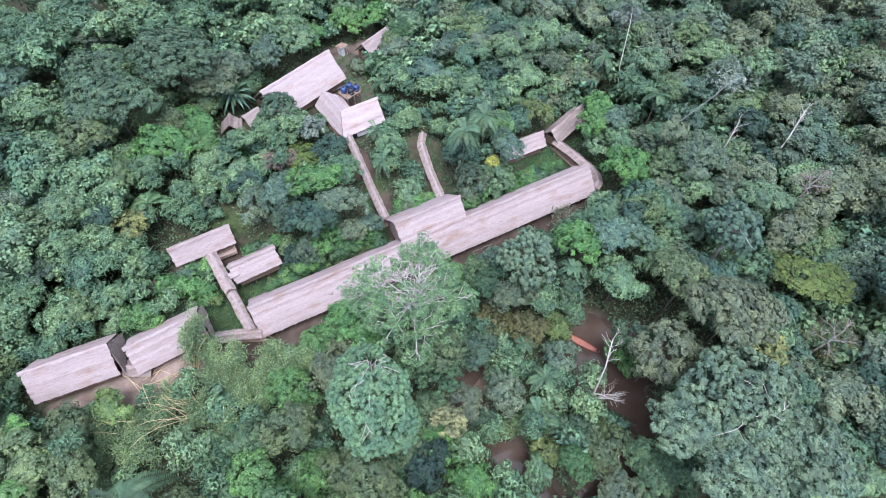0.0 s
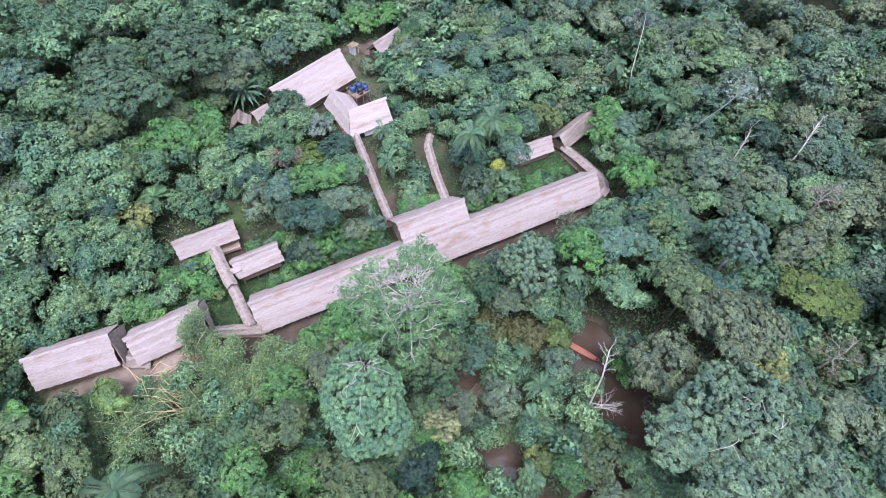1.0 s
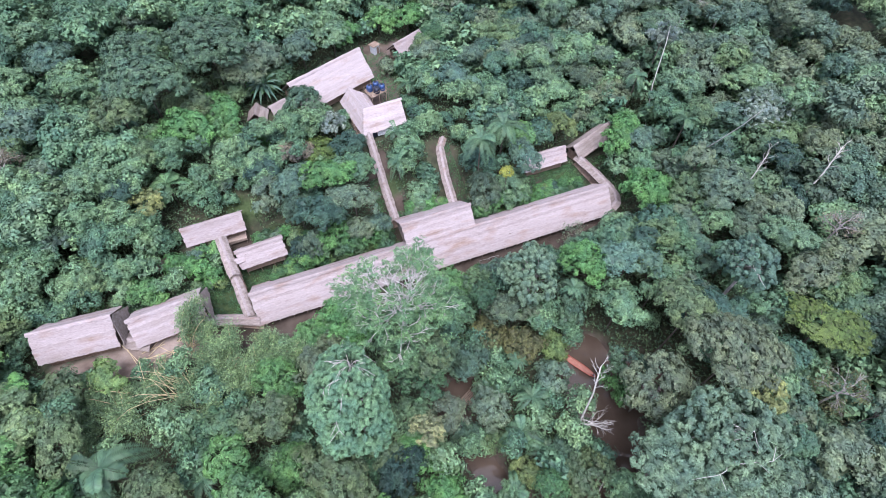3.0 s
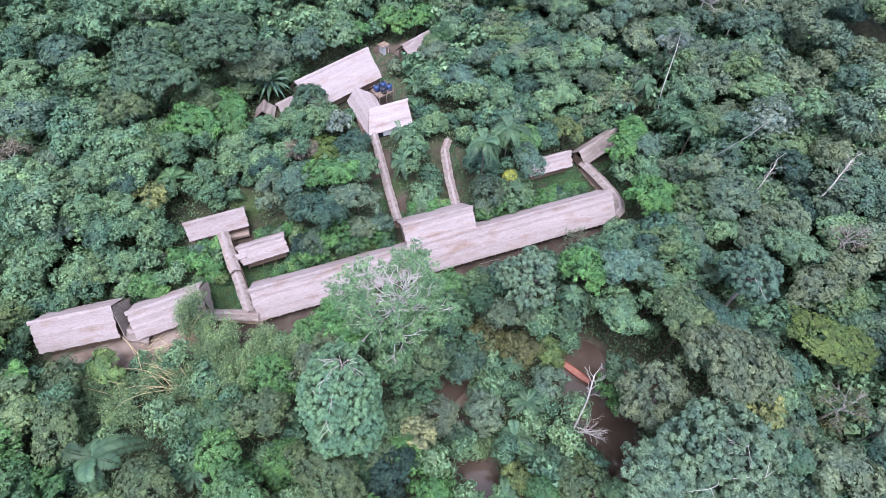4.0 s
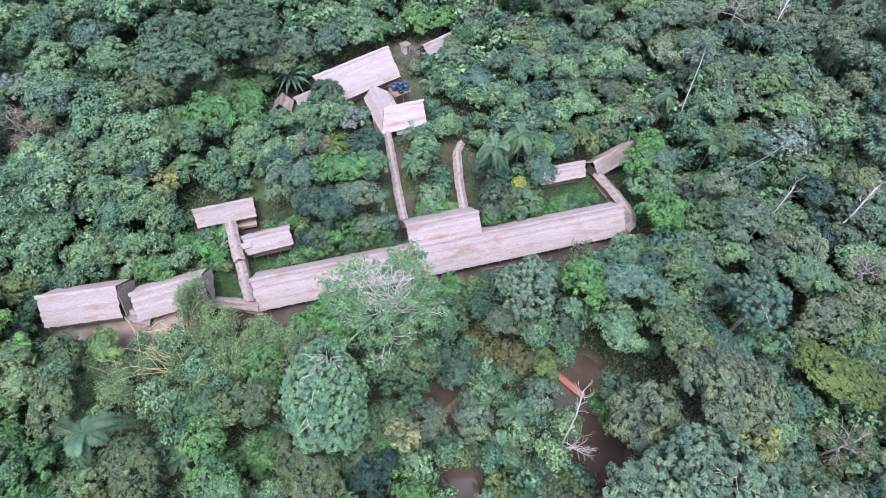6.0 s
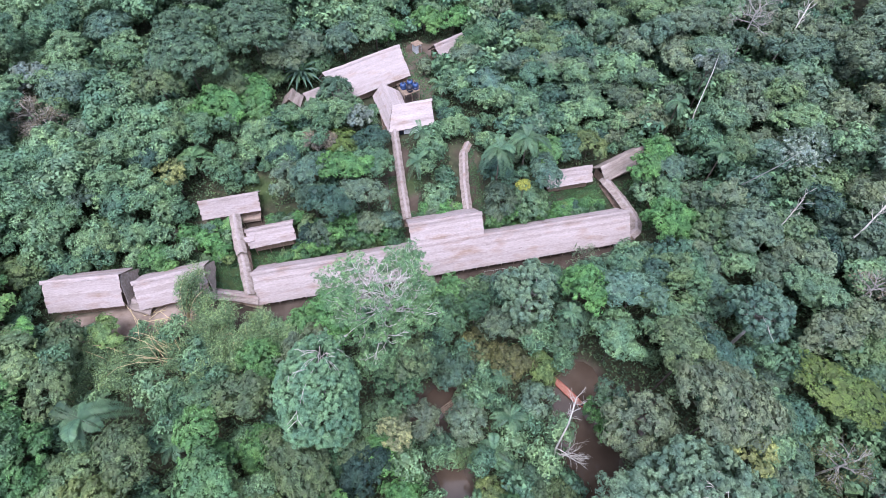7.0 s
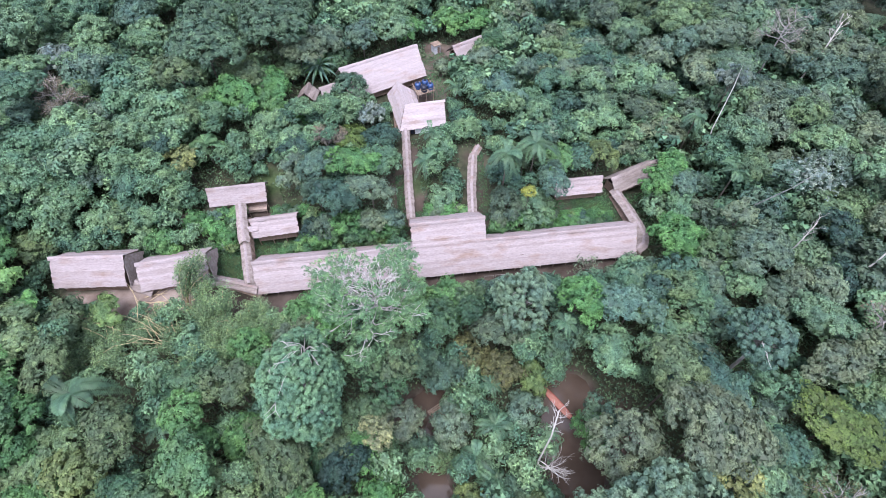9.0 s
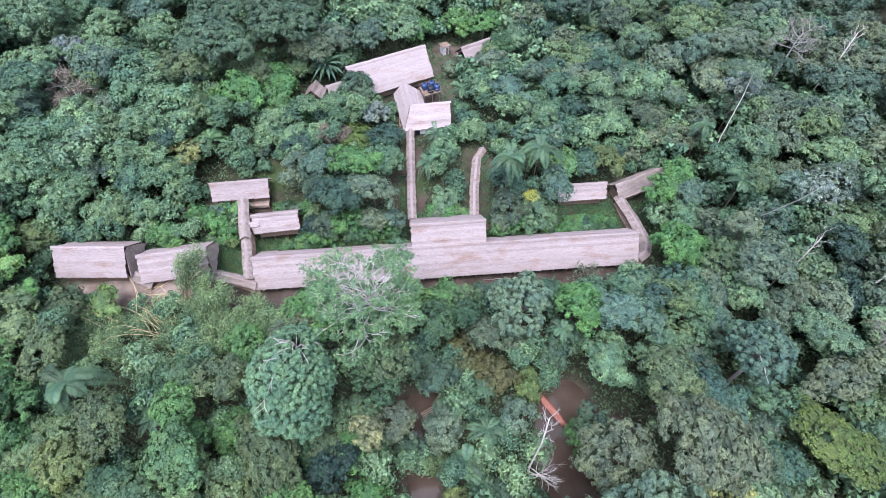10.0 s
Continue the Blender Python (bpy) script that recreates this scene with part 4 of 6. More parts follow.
def tree(x, y, top, r, tint="green", arch=None, pale=False, flat=1.0, label="", group="rainforest trees", turn=None):
    rng = random.Random(int(x * 131 + y * 717))
    if arch is None:
        arch = rng.choice([k for k in range(10) if abs(ARCHES[k][0] - r) < 1.5] or [8, 9])
    if r > 6.1:
        arch = 10 + arch % 2
    R, rz = ARCHES[arch][:2]
    k = r / R
    g = floor_at(x, y)
    cz = max(top - rz * k * flat * 1.05, g + rz * k * 0.5)
    size = "tall" if top - g > 15 else "low" if top - g < 7 else "rounded"
    ob = tagged(new("tree"), label or f"{size} rainforest tree with {WORDS.get(tint, 'green')} leafy crown", "tree", group)
    ob.matrix_world = pose(x, y, g, 0, 0, rng.uniform(0, 360) if turn is None else turn)
    t = part("trunk", trunk_of(arch, pale), None, ob)
    t.scale = (k, k, (cz - g) / 10)
    c = part("crown", crown_of(arch, tint), None, ob)
    c.location, c.scale = (0, 0, cz - g), (k * rng.uniform(0.88, 1.14), k * rng.uniform(0.88, 1.14), k * flat)
    PLANTED.append((x, y, r))
    return ob


def frond(rng, s, d, length, arch, pairs, leaflet, base=Vector((0, 0, 0)), width=0.16):
    """One feather frond: rachis and leaflets, as loose quads."""
    a = Vector((d.x, d.y, 0)).normalized()
    pts = [base + a * length * u * (1 - 0.18 * u) + Vector((0, 0, length * (d.z * u - arch * u * u))) for u in (i / pairs for i in range(pairs + 1))]
    out = []
    for i in range(1, pairs + 1):
        p, t = pts[i], (pts[i] - pts[i - 1]).normalized()
        side = t.cross(Vector((0, 0, 1))).normalized()
        u = i / pairs
        l = leaflet * (0.35 + 1.3 * math.sin(math.pi * min(1, u * 0.9 + 0.08)) * 0.6)
        for sg in (-1, 1):
            e = p + side * sg * l * 0.86 + t * l * 0.42 - Vector((0, 0, l * rng.uniform(0.05, 0.22)))
            m = p.lerp(e, 0.45) + Vector((0, 0, 0.04))
            out += [p, m - t * width, e, m + t * width]
    for i in range(pairs):
        w = 0.045 * (1 - i / pairs) + 0.012
        sd = Vector((-a.y, a.x, 0)) * w
        out += [pts[i] - sd, pts[i + 1] - sd, pts[i + 1] + sd, pts[i] + sd]
    return out


def palm_meshes(seed, fronds, length, pairs, leaflet, arch, tint, width=0.16):
    rng = random.Random(seed)
    made = []
    for i in range(fronds):
        t = 2.399 * i + rng.uniform(-0.45, 0.45)
        up = 0.95 - 0.95 * i / fronds + rng.uniform(-0.15, 0.15)
        q = frond(rng, None, Vector((math.cos(t), math.sin(t), up)), length * rng.uniform(0.6, 1.12), arch * rng.uniform(0.75, 1.35) + 0.25 * up, pairs, leaflet, width=width)
        made.append(loose_mesh("frond", np.array([tuple(p) for p in q]), TINT[tint], np.full(len(q) // 4, rng.uniform(0.2, 0.8)), None, 4))
    return made


PALMS = [palm_meshes(1, 11, 3.8, 24, 0.74, 0.80, "palm", 0.085), palm_meshes(2, 10, 4.4, 26, 0.95, 0.88, "palm", 0.095), palm_meshes(3, 9, 3.0, 18, 0.70, 0.7, "palm", 0.085), palm_meshes(4, 10, 3.4, 20, 0.85, 0.55, "emergent", 0.11)]


def palm(x, y, top, size=1.0, kind=0, label="feathery palm with arching green fronds above shrubs"):
    g = floor_at(x, y)
    ob = tagged(new("palm"), label, "palm", "palms")
    ob.matrix_world = pose(x, y, g, 0, 0, (x * 37 + y * 91) % 360)
    h = max(0.8, top - g - 1.2 * size)
    part("trunk", Shape().tube([(0, 0, -0.4), (0.1, 0.05, h * 0.5), (0.05, 0, h)], 0.17, 0.11, 7), BARK, ob)
    for me in PALMS[kind]:
        f = part("frond", me, None, ob)
        f.location, f.scale = (0.05, 0, h), (size, size, size)
    PLANTED.append((x, y, 2.4 * size))
    return ob


def banana(x, y, top, size=1.0, blades=14, label="broad-leaved plant with big upright fan of leaves"):
    """A clump of large paddle leaves."""
    rng = random.Random(int(x * 3 + y))
    g = floor_at(x, y)
    ob = tagged(new("broadleaf_plant"), label, "plant", "broad-leaved plants")
    ob.matrix_world = pose(x, y, g)
    h = max(0.6, top - g - 2.6 * size)
    part("stem", Shape().tube([(0, 0, -0.3), (0, 0, h * 0.6), (0.05, 0, h)], 0.22, 0.16, 7), BARK, ob)
    for i in range(blades):
        t = 2.399 * i
        up = 1.25 - 1.1 * i / blades
        d = Vector((math.cos(t), math.sin(t), 0))
        sd = Vector((-d.y, d.x, 0))
        L = size * rng.uniform(2.6, 3.4)
        v, f = [], []
        n = 6
        for k in range(n + 1):
            u = k / n
            p = d * L * u * (0.55 + 0.4 * (1 - up * 0.4)) + Vector((0, 0, h + L * (up * u - 0.75 * u * u)))
            w = size * 0.22 * math.sin(math.pi * min(0.97, 0.12 + 0.86 * u)) * (0.25 if k == 0 else 1)
            v += [p - sd * w + Vector((0, 0, 0.12 * size)), p, p + sd * w + Vector((0, 0, 0.12 * size))]
            if k:
                o = (k - 1) * 3
                f += [(o, o + 1, o + 4, o + 3), (o + 1, o + 2, o + 5, o + 4)]
        me = Shape().add(v, f).mesh("leaf", TINT["blue"] if i % 3 else TINT["palm"])
        me.attributes.new("shade", "FLOAT", "FACE").data.foreach_set("value", [rng.uniform(0.3, 0.8)] * len(f))
        part("leaf", me, None, ob)
    PLANTED.append((x, y, 2.0 * size))
    return ob


def bamboo(x, y, top, spread, culms, fallen=0, lean=(0, 0), label="arching clump of feathery golden bamboo"):
    """Golden culms that arch outwards and end in fine feathery plumes."""
    rng = random.Random(int(x * 11 + y * 5))
    nr = np.random.default_rng(int(abs(x * 11 + y * 5)))
    g = floor_at(x, y)
    ob = tagged(new("bamboo_clump"), label, "bamboo", "bamboo clumps")
    ob.matrix_world = pose(x, y, g)
    h = top - g
    tilt = Vector((lean[0], lean[1], 0))
    pos, nrm = [], []
    for i in range(culms + culms // 3):
        dry = i >= culms
        t = rng.uniform(0, 2 * math.pi)
        out = spread * rng.uniform(0.25, 1.0) * (1.25 if dry else 1)
        hh = h * (rng.uniform(0.4, 0.65) if dry else rng.uniform(0.55, 1.0))
        d = Vector((math.cos(t), math.sin(t), 0))
        pts = [d * (0.3 + out * u ** 2.0) + tilt * u ** 1.5 + Vector((0, 0, hh * (u * 1.3 - 0.33 * u ** 3))) for u in (k / 8 for k in range(9))]
        part("culm", Shape().tube(pts, 0.075, 0.03, 5), CULM, ob)
        if dry:
            continue
        for k in range(3, 9):
            m = 34 + 17 * (k - 3)
            q = nr.normal(size=(m, 3)) * np.array([0.42, 0.42, 0.34]) * (0.7 + 0.1 * k)
            q[:, 2] -= 0.5 * np.hypot(q[:, 0], q[:, 1])
            pos.append(np.array(pts[k]) + q + np.array([0, 0, 0.2]))
            nrm.append(unit(nr.normal(size=(m, 3)) * 0.5 + np.array([d.x * 0.4, d.y * 0.4, 0.9])))
    for i in range(fallen):
        t = 1.7 + 1.7 * i / fallen + rng.uniform(-0.12, 0.12)
        a, l = Vector((math.cos(t), math.sin(t), 0)), rng.uniform(4.0, 9.0)
        root = Vector((rng.uniform(-1.6, 1.6), rng.uniform(-1.6, 1.6), 0.6))
        pts = [root + a * l * u + Vector((0.5 * math.sin(u * 3 + i), 0.4 * math.sin(u * 2 + i * 2), (3.6 + 0.4 * (i % 5)) * math.sin(math.pi * u * 0.75))) for u in (0, 0.25, 0.5, 0.75, 1)]
        part("culm", Shape().tube(pts, 0.05, 0.025, 5), CULM, ob)
    v = leaves(nr, np.concatenate(pos), np.concatenate(nrm), 0.36, 0.15, 0.45)
    part("foliage", loose_mesh("foliage", v, TINT["bamboo"], nr.random(len(v) // 3)), None, ob)
    PLANTED.append((x, y, spread))
    return ob


def fallen_bamboo():
    """Cut golden culms left lying across the earth terrace."""
    rng = random.Random(3)
    strewn = []
    for i in range(16):
        x, y, a, l = rng.uniform(-20, -11), rng.uniform(-2.4, 1.2), rng.uniform(-0.5, 0.7), rng.uniform(2.0, 4.8)
        strewn.append((x, y, 0.12, x + l * math.cos(a), y + l * math.sin(a), 0.12 + 0.5 * rng.random()))
    for x0, y0, z0, x1, y1, z1 in ((-22.2, 2.6, 7.2, -19.2, -2.4, 0.2), (-21.4, 1.6, 6.6, -20.2, -2.0, 0.2), (-18.8, -0.6, 0.3, -13.4, -1.2, 0.5), (-17.6, -1.9, 0.2, -12.4, -0.7, 0.4), (-16.4, 0.4, 1.4, -14.0, -2.0, 0.2), (-20.0, -1.2, 0.2, -15.5, -2.4, 0.3), *strewn):
        za, zb = (z0 if z0 > 3 else floor_at(x0, y0) + z0), floor_at(x1, y1) + z1
        ob = tagged(new("bamboo_culm"), "cut golden bamboo culm lying across the earth terrace", "bamboo", "fallen culms")
        ob.matrix_world = pose(x0, y0, za)
        e = Vector((x1 - x0, y1 - y0, zb - za))
        part("stem", Shape().tube([(0, 0, 0), e * 0.5 + Vector((0.05, 0, 0.12)), e], 0.06, 0.04, 6), CULM, ob)


def branch_out(s, rng, p, d, length, r, depth, tips, up=0.1):
    """Recursive bare limb."""
    q = p + d * length
    mid = p.lerp(q, 0.5) + Vector((rng.uniform(-1, 1), rng.uniform(-1, 1), rng.uniform(-0.3, 1))) * length * 0.09
    s.tube([p, mid, q], r, r * 0.62, 6 if depth > 1 else 5)
    if depth == 0:
        tips.append(q)
        return
    for k in range(rng.choice((2, 3, 3))):
        n = (d + Vector((rng.uniform(-1, 1), rng.uniform(-1, 1), rng.uniform(-0.7, 0.8) + up)) * 0.75).normalized()
        branch_out(s, rng, q if k else mid.lerp(q, 0.4), n, length * rng.uniform(0.6, 0.8), r * 0.58, depth - 1, tips, up)


def open_tree(x, y, top, r, tint, limbs, depth, per, leaf, seed, label, flat=0.5, bark=None):
    """A tree whose pale limbs show between loose tufts of leaves."""
    rng = random.Random(seed)
    nr = np.random.default_rng(seed)
    g = floor_at(x, y)
    ob = tagged(new("tree"), label, "tree", "rainforest trees")
    ob.matrix_world = pose(x, y, g)
    h = (top - g) - r * flat * 1.25
    s, tips = Shape(), []
    s.tube([(0, 0, -0.6), (0.2, 0.1, h * 0.5), (0, 0, h)], 0.24, 0.14, 8)
    for i in range(limbs):
        t = 2.4 * i + rng.uniform(-0.25, 0.25)
        u = i / max(1, limbs - 1)
        d = Vector((math.cos(t), math.sin(t), 0.9 - 1.0 * u + rng.uniform(-0.1, 0.1))).normalized()
        branch_out(s, rng, Vector((0, 0, h - u * r * 0.55)), d, r * (0.40 if depth < 4 else 0.33) * rng.uniform(0.85, 1.1), 0.12, depth, tips, 0.1)
    part("trunk", s.mesh("trunk", bark or BARK_PALE, True), None, ob, "pale branching limbs")
    out = []
    for q in tips:
        m = int(per * rng.uniform(0.5, 1.4))
        d = unit(nr.normal(size=(m, 3)) + np.array([0, 0, 0.3]))
        p = np.array(q) + d * nr.uniform(0.2, 1.0, (m, 1)) * np.array([1.5, 1.5, 0.7]) - np.array([0, 0, 0.6])
        out.append(leaves(nr, p, unit(d * 0.5 + np.array([0, 0, 0.7]) + nr.normal(size=(m, 3)) * 0.4), leaf, leaf * 0.6))
    if per:
        part("crown", loose_mesh("crown", np.concatenate(out), TINT[tint], nr.random(sum(map(len, out)) // 3)), None, ob)
    PLANTED.append((x, y, r * 0.8))
    return ob


def emergent_tree(x, y, top, r, seed, label):
    """A tall tree whose many thin wavy pale branches show all through its loose crown."""
    rng = random.Random(seed)
    nr = np.random.default_rng(seed)
    g = floor_at(x, y)
    ob = tagged(new("tree"), label, "tree", "rainforest trees")
    ob.matrix_world = pose(x, y, g)
    h = top - g - 8.0
    s, tips = Shape(), []
    part("trunk", Shape().tube([(0, 0, -0.6), (0.3, 0.1, h * 0.5), (0, 0, h)], 0.34, 0.16, 9), BARK_GREY, ob, "grey trunk", True)

    def grow(p, d, length, rad, depth):
        pts = [p]
        for k in range(3):
            d = (d + Vector((rng.uniform(-1, 1), rng.uniform(-1, 1), rng.uniform(-0.5, 0.6))) * 0.28).normalized()
            pts.append(pts[-1] + d * length / 3)
        s.tube(pts, rad, rad * 0.72, 5)
        if depth == 0:
            tips.append(pts[-1])
            return
        for k in range(rng.choice((2, 2, 3))):
            n = (d + Vector((rng.uniform(-1, 1), rng.uniform(-1, 1), rng.uniform(-0.55, 0.7))) * 0.8).normalized()
            grow(pts[-1] if k else pts[2], n, length * rng.uniform(0.66, 0.86), rad * 0.72, depth - 1)

    for i in range(17):
        t = 2.4 * i + rng.uniform(-0.3, 0.3)
        u = i / 16
        out = 0.35 + 0.9 * u
        d = Vector((math.cos(t) * out, math.sin(t) * out, 1.0 - 0.75 * u)).normalized()
        grow(Vector((0, 0, h - u * 3.0)), d, r * rng.uniform(0.29, 0.40), 0.13, 4)
        part("limb", s.mesh("limb", BARK_WHITE, True), None, ob, "thin pale wavy limb")
        s.v, s.f = [], []
    out = []
    def clump(q, m, size):
        d = unit(nr.normal(size=(m, 3)) + np.array([0, 0, 0.4]))
        p = q + d * nr.uniform(0.3, 1.0, (m, 1)) * np.array([size, size, size * 0.5])
        out.append(tufts(nr, p, unit(d * 0.4 + np.array([0, 0, 0.9])), 0.21, 0.62))
    for q in tips:
        far = min(1.0, math.hypot(q.x, q.y) / r)
        if far > 0.42 or rng.random() < 0.30:
            clump(np.array(q) - np.array([0, 0, 0.12]), rng.randint(9, 15), rng.uniform(0.5, 1.0))
    for i in range(70):
        t, k = rng.uniform(0, 2 * math.pi), rng.uniform(0.05, 0.85)
        clump(np.array([math.cos(t) * r * k, math.sin(t) * r * k, h - 3.5 + rng.uniform(-2.0, 1.5)]), 26, 1.3)
    v = np.concatenate(out)
    # a broken white bough on the sunlit side
    bough, at = Shape(), Vector((-3.4, -0.9, h + 1.6))
    for k in range(7):
        t = 0.9 * k + rng.uniform(-0.2, 0.2)
        d = Vector((math.cos(t), math.sin(t), rng.uniform(0.0, 0.5))) * rng.uniform(1.0, 2.1)
        bough.tube([at, at + d * 0.5 + Vector((0, 0, 0.12)), at + d], 0.13, 0.04, 6)
    part("limb", bough.mesh("limb", BARK_WHITE, True), None, ob, "broken white bough")
    part("crown", loose_mesh("crown", v, TINT["emergent"], np.repeat(nr.random(len(v) // 18), 6)), None, ob)
    PLANTED.append((x, y, r * 0.75))
    return ob


def bunched_tree(x, y, top, r, rz, tint, bunches, leaf, seed, label, holes=(), lobes=0, squash=(1, 1), bunch=0.42, twigs=26):
    """A tall tree whose dome is packed with small rosettes of leaves, its pale limbs laid bare in a few openings."""
    rng = np.random.default_rng(seed)
    g = floor_at(x, y)
    ob = tagged(new("tree"), label, "tree", "rainforest trees")
    ob.matrix_world = pose(x, y, g)
    mid = np.array([0, 0, top - g - rz])
    scale = np.array([r * squash[0], r * squash[1], rz])
    if lobes:
        heads = sphere_spots(rng, lobes, -0.1)
        mids, rads = heads * rng.uniform(0.5, 0.68, (len(heads), 1)), rng.uniform(0.34, 0.46, len(heads)) * min(1.1, 2.8 / math.sqrt(lobes))
        mids, rads = np.concatenate([mids, [[0, 0, 0.1]]]), np.append(rads, 0.6)
    else:
        mids, rads = np.zeros((1, 3)), np.ones(1)
    spots, dirs = [], []
    for j, (m, q) in enumerate(zip(mids, rads)):
        d = sphere_spots(rng, max(6, int(bunches * q * q / np.sum(rads * rads))), -0.45)
        p = m + d * q * (1 + 0.06 * np.sin(d[:, :1] * 5 + seed) + 0.06 * np.sin(d[:, 1:2] * 7 + d[:, 2:] * 3) + rng.normal(size=(len(d), 1)) * 0.045)
        for a, b in zip(p, d):
            if not any(np.linalg.norm(a - mids[o]) < rads[o] * 0.92 for o in range(len(mids)) if o != j):
                spots.append(a)
                dirs.append(b)
    spots, dirs = np.array(spots), np.array(dirs)
    open_at = np.zeros(len(spots), bool)
    for hx, hy, hz, hr in holes:
        open_at |= np.linalg.norm(spots - np.array([hx, hy, hz]), axis=1) < hr
    place = spots * scale + mid
    keep = ~open_at
    n = keep.sum()
    size = bunch * rng.uniform(0.75, 1.35, n)
    out, shade = [], []
    for p, d, q in zip(place[keep], dirs[keep], size):
        e = unit(rng.normal(size=(7, 3)) * 0.8 + d + np.array([0, 0, 0.35]))
        out.append(tufts(rng, p + e * q * rng.uniform(0.6, 1.0, (7, 1)), unit(e * 0.8 + d * 0.4 + np.array([0, 0, 0.3])), leaf, 0.66))
        shade.append(np.repeat(np.clip(0.15 + 0.3 * rng.random() + 0.45 * rng.random(7), 0, 1), 6))
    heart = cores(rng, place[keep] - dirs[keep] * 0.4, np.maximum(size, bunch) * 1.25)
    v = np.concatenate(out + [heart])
    part("crown", loose_mesh("crown", v, TINT[tint], np.concatenate(shade + [np.full(len(heart) // 3, INNER_SHADE)])), None, ob)
    s = Shape()
    base = Vector(mid * 0.92)
    s.tube([(0, 0, -0.6), Vector((0.3, 0.15, mid[2] * 0.5)), base], 0.34, 0.2, 9)
    part("trunk", s.mesh("trunk", BARK_GREY, True), None, ob, "grey trunk")
    for i in rng.choice(np.flatnonzero(keep), min(n, twigs), replace=False):
        tip = Vector(place[i] - dirs[i] * bunch * 0.4)
        a = base + Vector((0, 0, rng.uniform(-0.3, 0.4) * rz))
        b = a.lerp(tip, 0.55) + Vector(rng.normal(size=3) * 0.05 * r)
        part("limb", Shape().tube([a, b, b.lerp(tip, 0.6) + Vector(rng.normal(size=3) * 0.2), tip], 0.10, 0.035, 5).mesh("limb", BARK_GREY, True), None, ob, "grey limb")
    for hx, hy, hz, hr in holes:
        # limbs that come up through an opening and spread over the dome
        hd = unit(np.array([hx, hy, hz]))
        root = Vector(mid + hd * scale * 0.55)
        for k in range(max(2, int(hr * (24 if lobes else 56)))):
            aim = unit(hd + rng.normal(size=3) * (0.22 + hr))
            reach = math.hypot(*np.array([hx, hy, hz]))
            pts = [root] + [Vector(mid + unit(hd * (1 - u) + aim * u) * scale * (reach * ((0.84 if lobes else 0.87) + (0.13 if lobes else 0.16) * min(1, u * 1.6))) + rng.normal(size=3) * 0.12) for u in (0.25, 0.5, 0.75, 1.0)]
            limb = Shape().tube(pts, 0.055, 0.025, 5)
            for q in pts[2:4]:
                d = Vector(unit(aim - hd)) * 0.8 + Vector(rng.normal(size=3) * 0.5)
                limb.tube([q, q + d * 0.8, q + d * 1.5 + Vector(rng.normal(size=3) * 0.15)], 0.04, 0.02, 4)
            part("limb", limb.mesh("limb", BARK_WHITE, True), None, ob, "thin pale limb")
    PLANTED.append((x, y, r * 0.9))
    return ob


def shrub(x, y, r, tint="green", tall=1.0):
    ob = tree(x, y, floor_at(x, y) + r * 1.5 * tall, r, tint, random.Random(int(x * 5 + y * 3)).choice((12, 13)), label=f"low spreading shrub with {WORDS.get(tint, 'green')} leaves", group="shrubs")
    ob.name = "shrub"
    ob["category"] = "shrub"
    return ob


def bare_tree(x, y, top, lean, seed, label, bark=None, r=0.2, low=0):
    rng = random.Random(seed)
    g = floor_at(x, y)
    ob = tagged(new("dead_tree"), label, "dead tree", "bare trees")
    ob.matrix_world = pose(x, y, g)
    h = top - g
    tip = Vector((lean[0], lean[1], h))
    s, tips = Shape(), []
    m1, m2 = tip * 0.35 + Vector((-0.35, 0.2, 0)), tip * 0.7 + Vector((0.1, -0.1, 0))
    s.tube([(0, 0, -1.5), m1, m2, tip], r, r * 0.55, 8)
    part("trunk", s.mesh("trunk", bark or BARK_PALE, True), None, ob)
    up = tip.normalized()
    for k in range(8):
        t = k * 2.4 + rng.random()
        at = tip.lerp(m2, 0.9 * k / 8)
        d = (up * 0.9 + Vector((math.cos(t), math.sin(t), 0.1)) * rng.uniform(0.5, 1.0)).normalized()
        b = Shape()
        branch_out(b, rng, at, d, rng.uniform(0.8, 1.3), r * 0.32, 2, tips, 0.2)
        part("limb", b.mesh("limb", bark or BARK_PALE, True), None, ob)
    for k in range(low):
        t = k * 0.3 + 5.5
        b = Shape()
        branch_out(b, rng, m1.lerp(Vector((0, 0, 0)), 0.16 * k), Vector((math.cos(t), math.sin(t), rng.uniform(0.0, 0.5))).normalized(), rng.uniform(1.9, 2.8), r * 0.5, 3, tips, 0.0)
        part("limb", b.mesh("limb", bark or BARK_PALE, True), None, ob)
    return ob


def leaning_tree(x, y, to, label, tint="pale", spread=1.4):
    """A thin pale stem that leans far over, with a small loose head."""
    nr = np.random.default_rng(int(x))
    g = floor_at(x, y)
    ob = tagged(new("tree"), label, "tree", "rainforest trees")
    ob.matrix_world = pose(x, y, g)
    tip = Vector(to) - Vector((x, y, g))
    part("trunk", Shape().tube([(0, 0, -0.5), tip * 0.4 + Vector((-0.5, 0.6, 0.4)), tip * 0.8, tip], 0.14, 0.07, 7), BARK_WHITE, ob, "white bark", True)
    p = np.array(tip) + nr.normal(size=(240, 3)) * np.array([spread, spread, spread * 0.5])
    v = tufts(nr, p, unit(nr.normal(size=(240, 3)) * 0.4 + np.array([0, 0, 1.0])), 0.3)
    part("crown", loose_mesh("crown", v, TINT[tint], np.repeat(nr.random(240), 6)), None, ob)
    PLANTED.append((x, y, 1.5))
    return ob


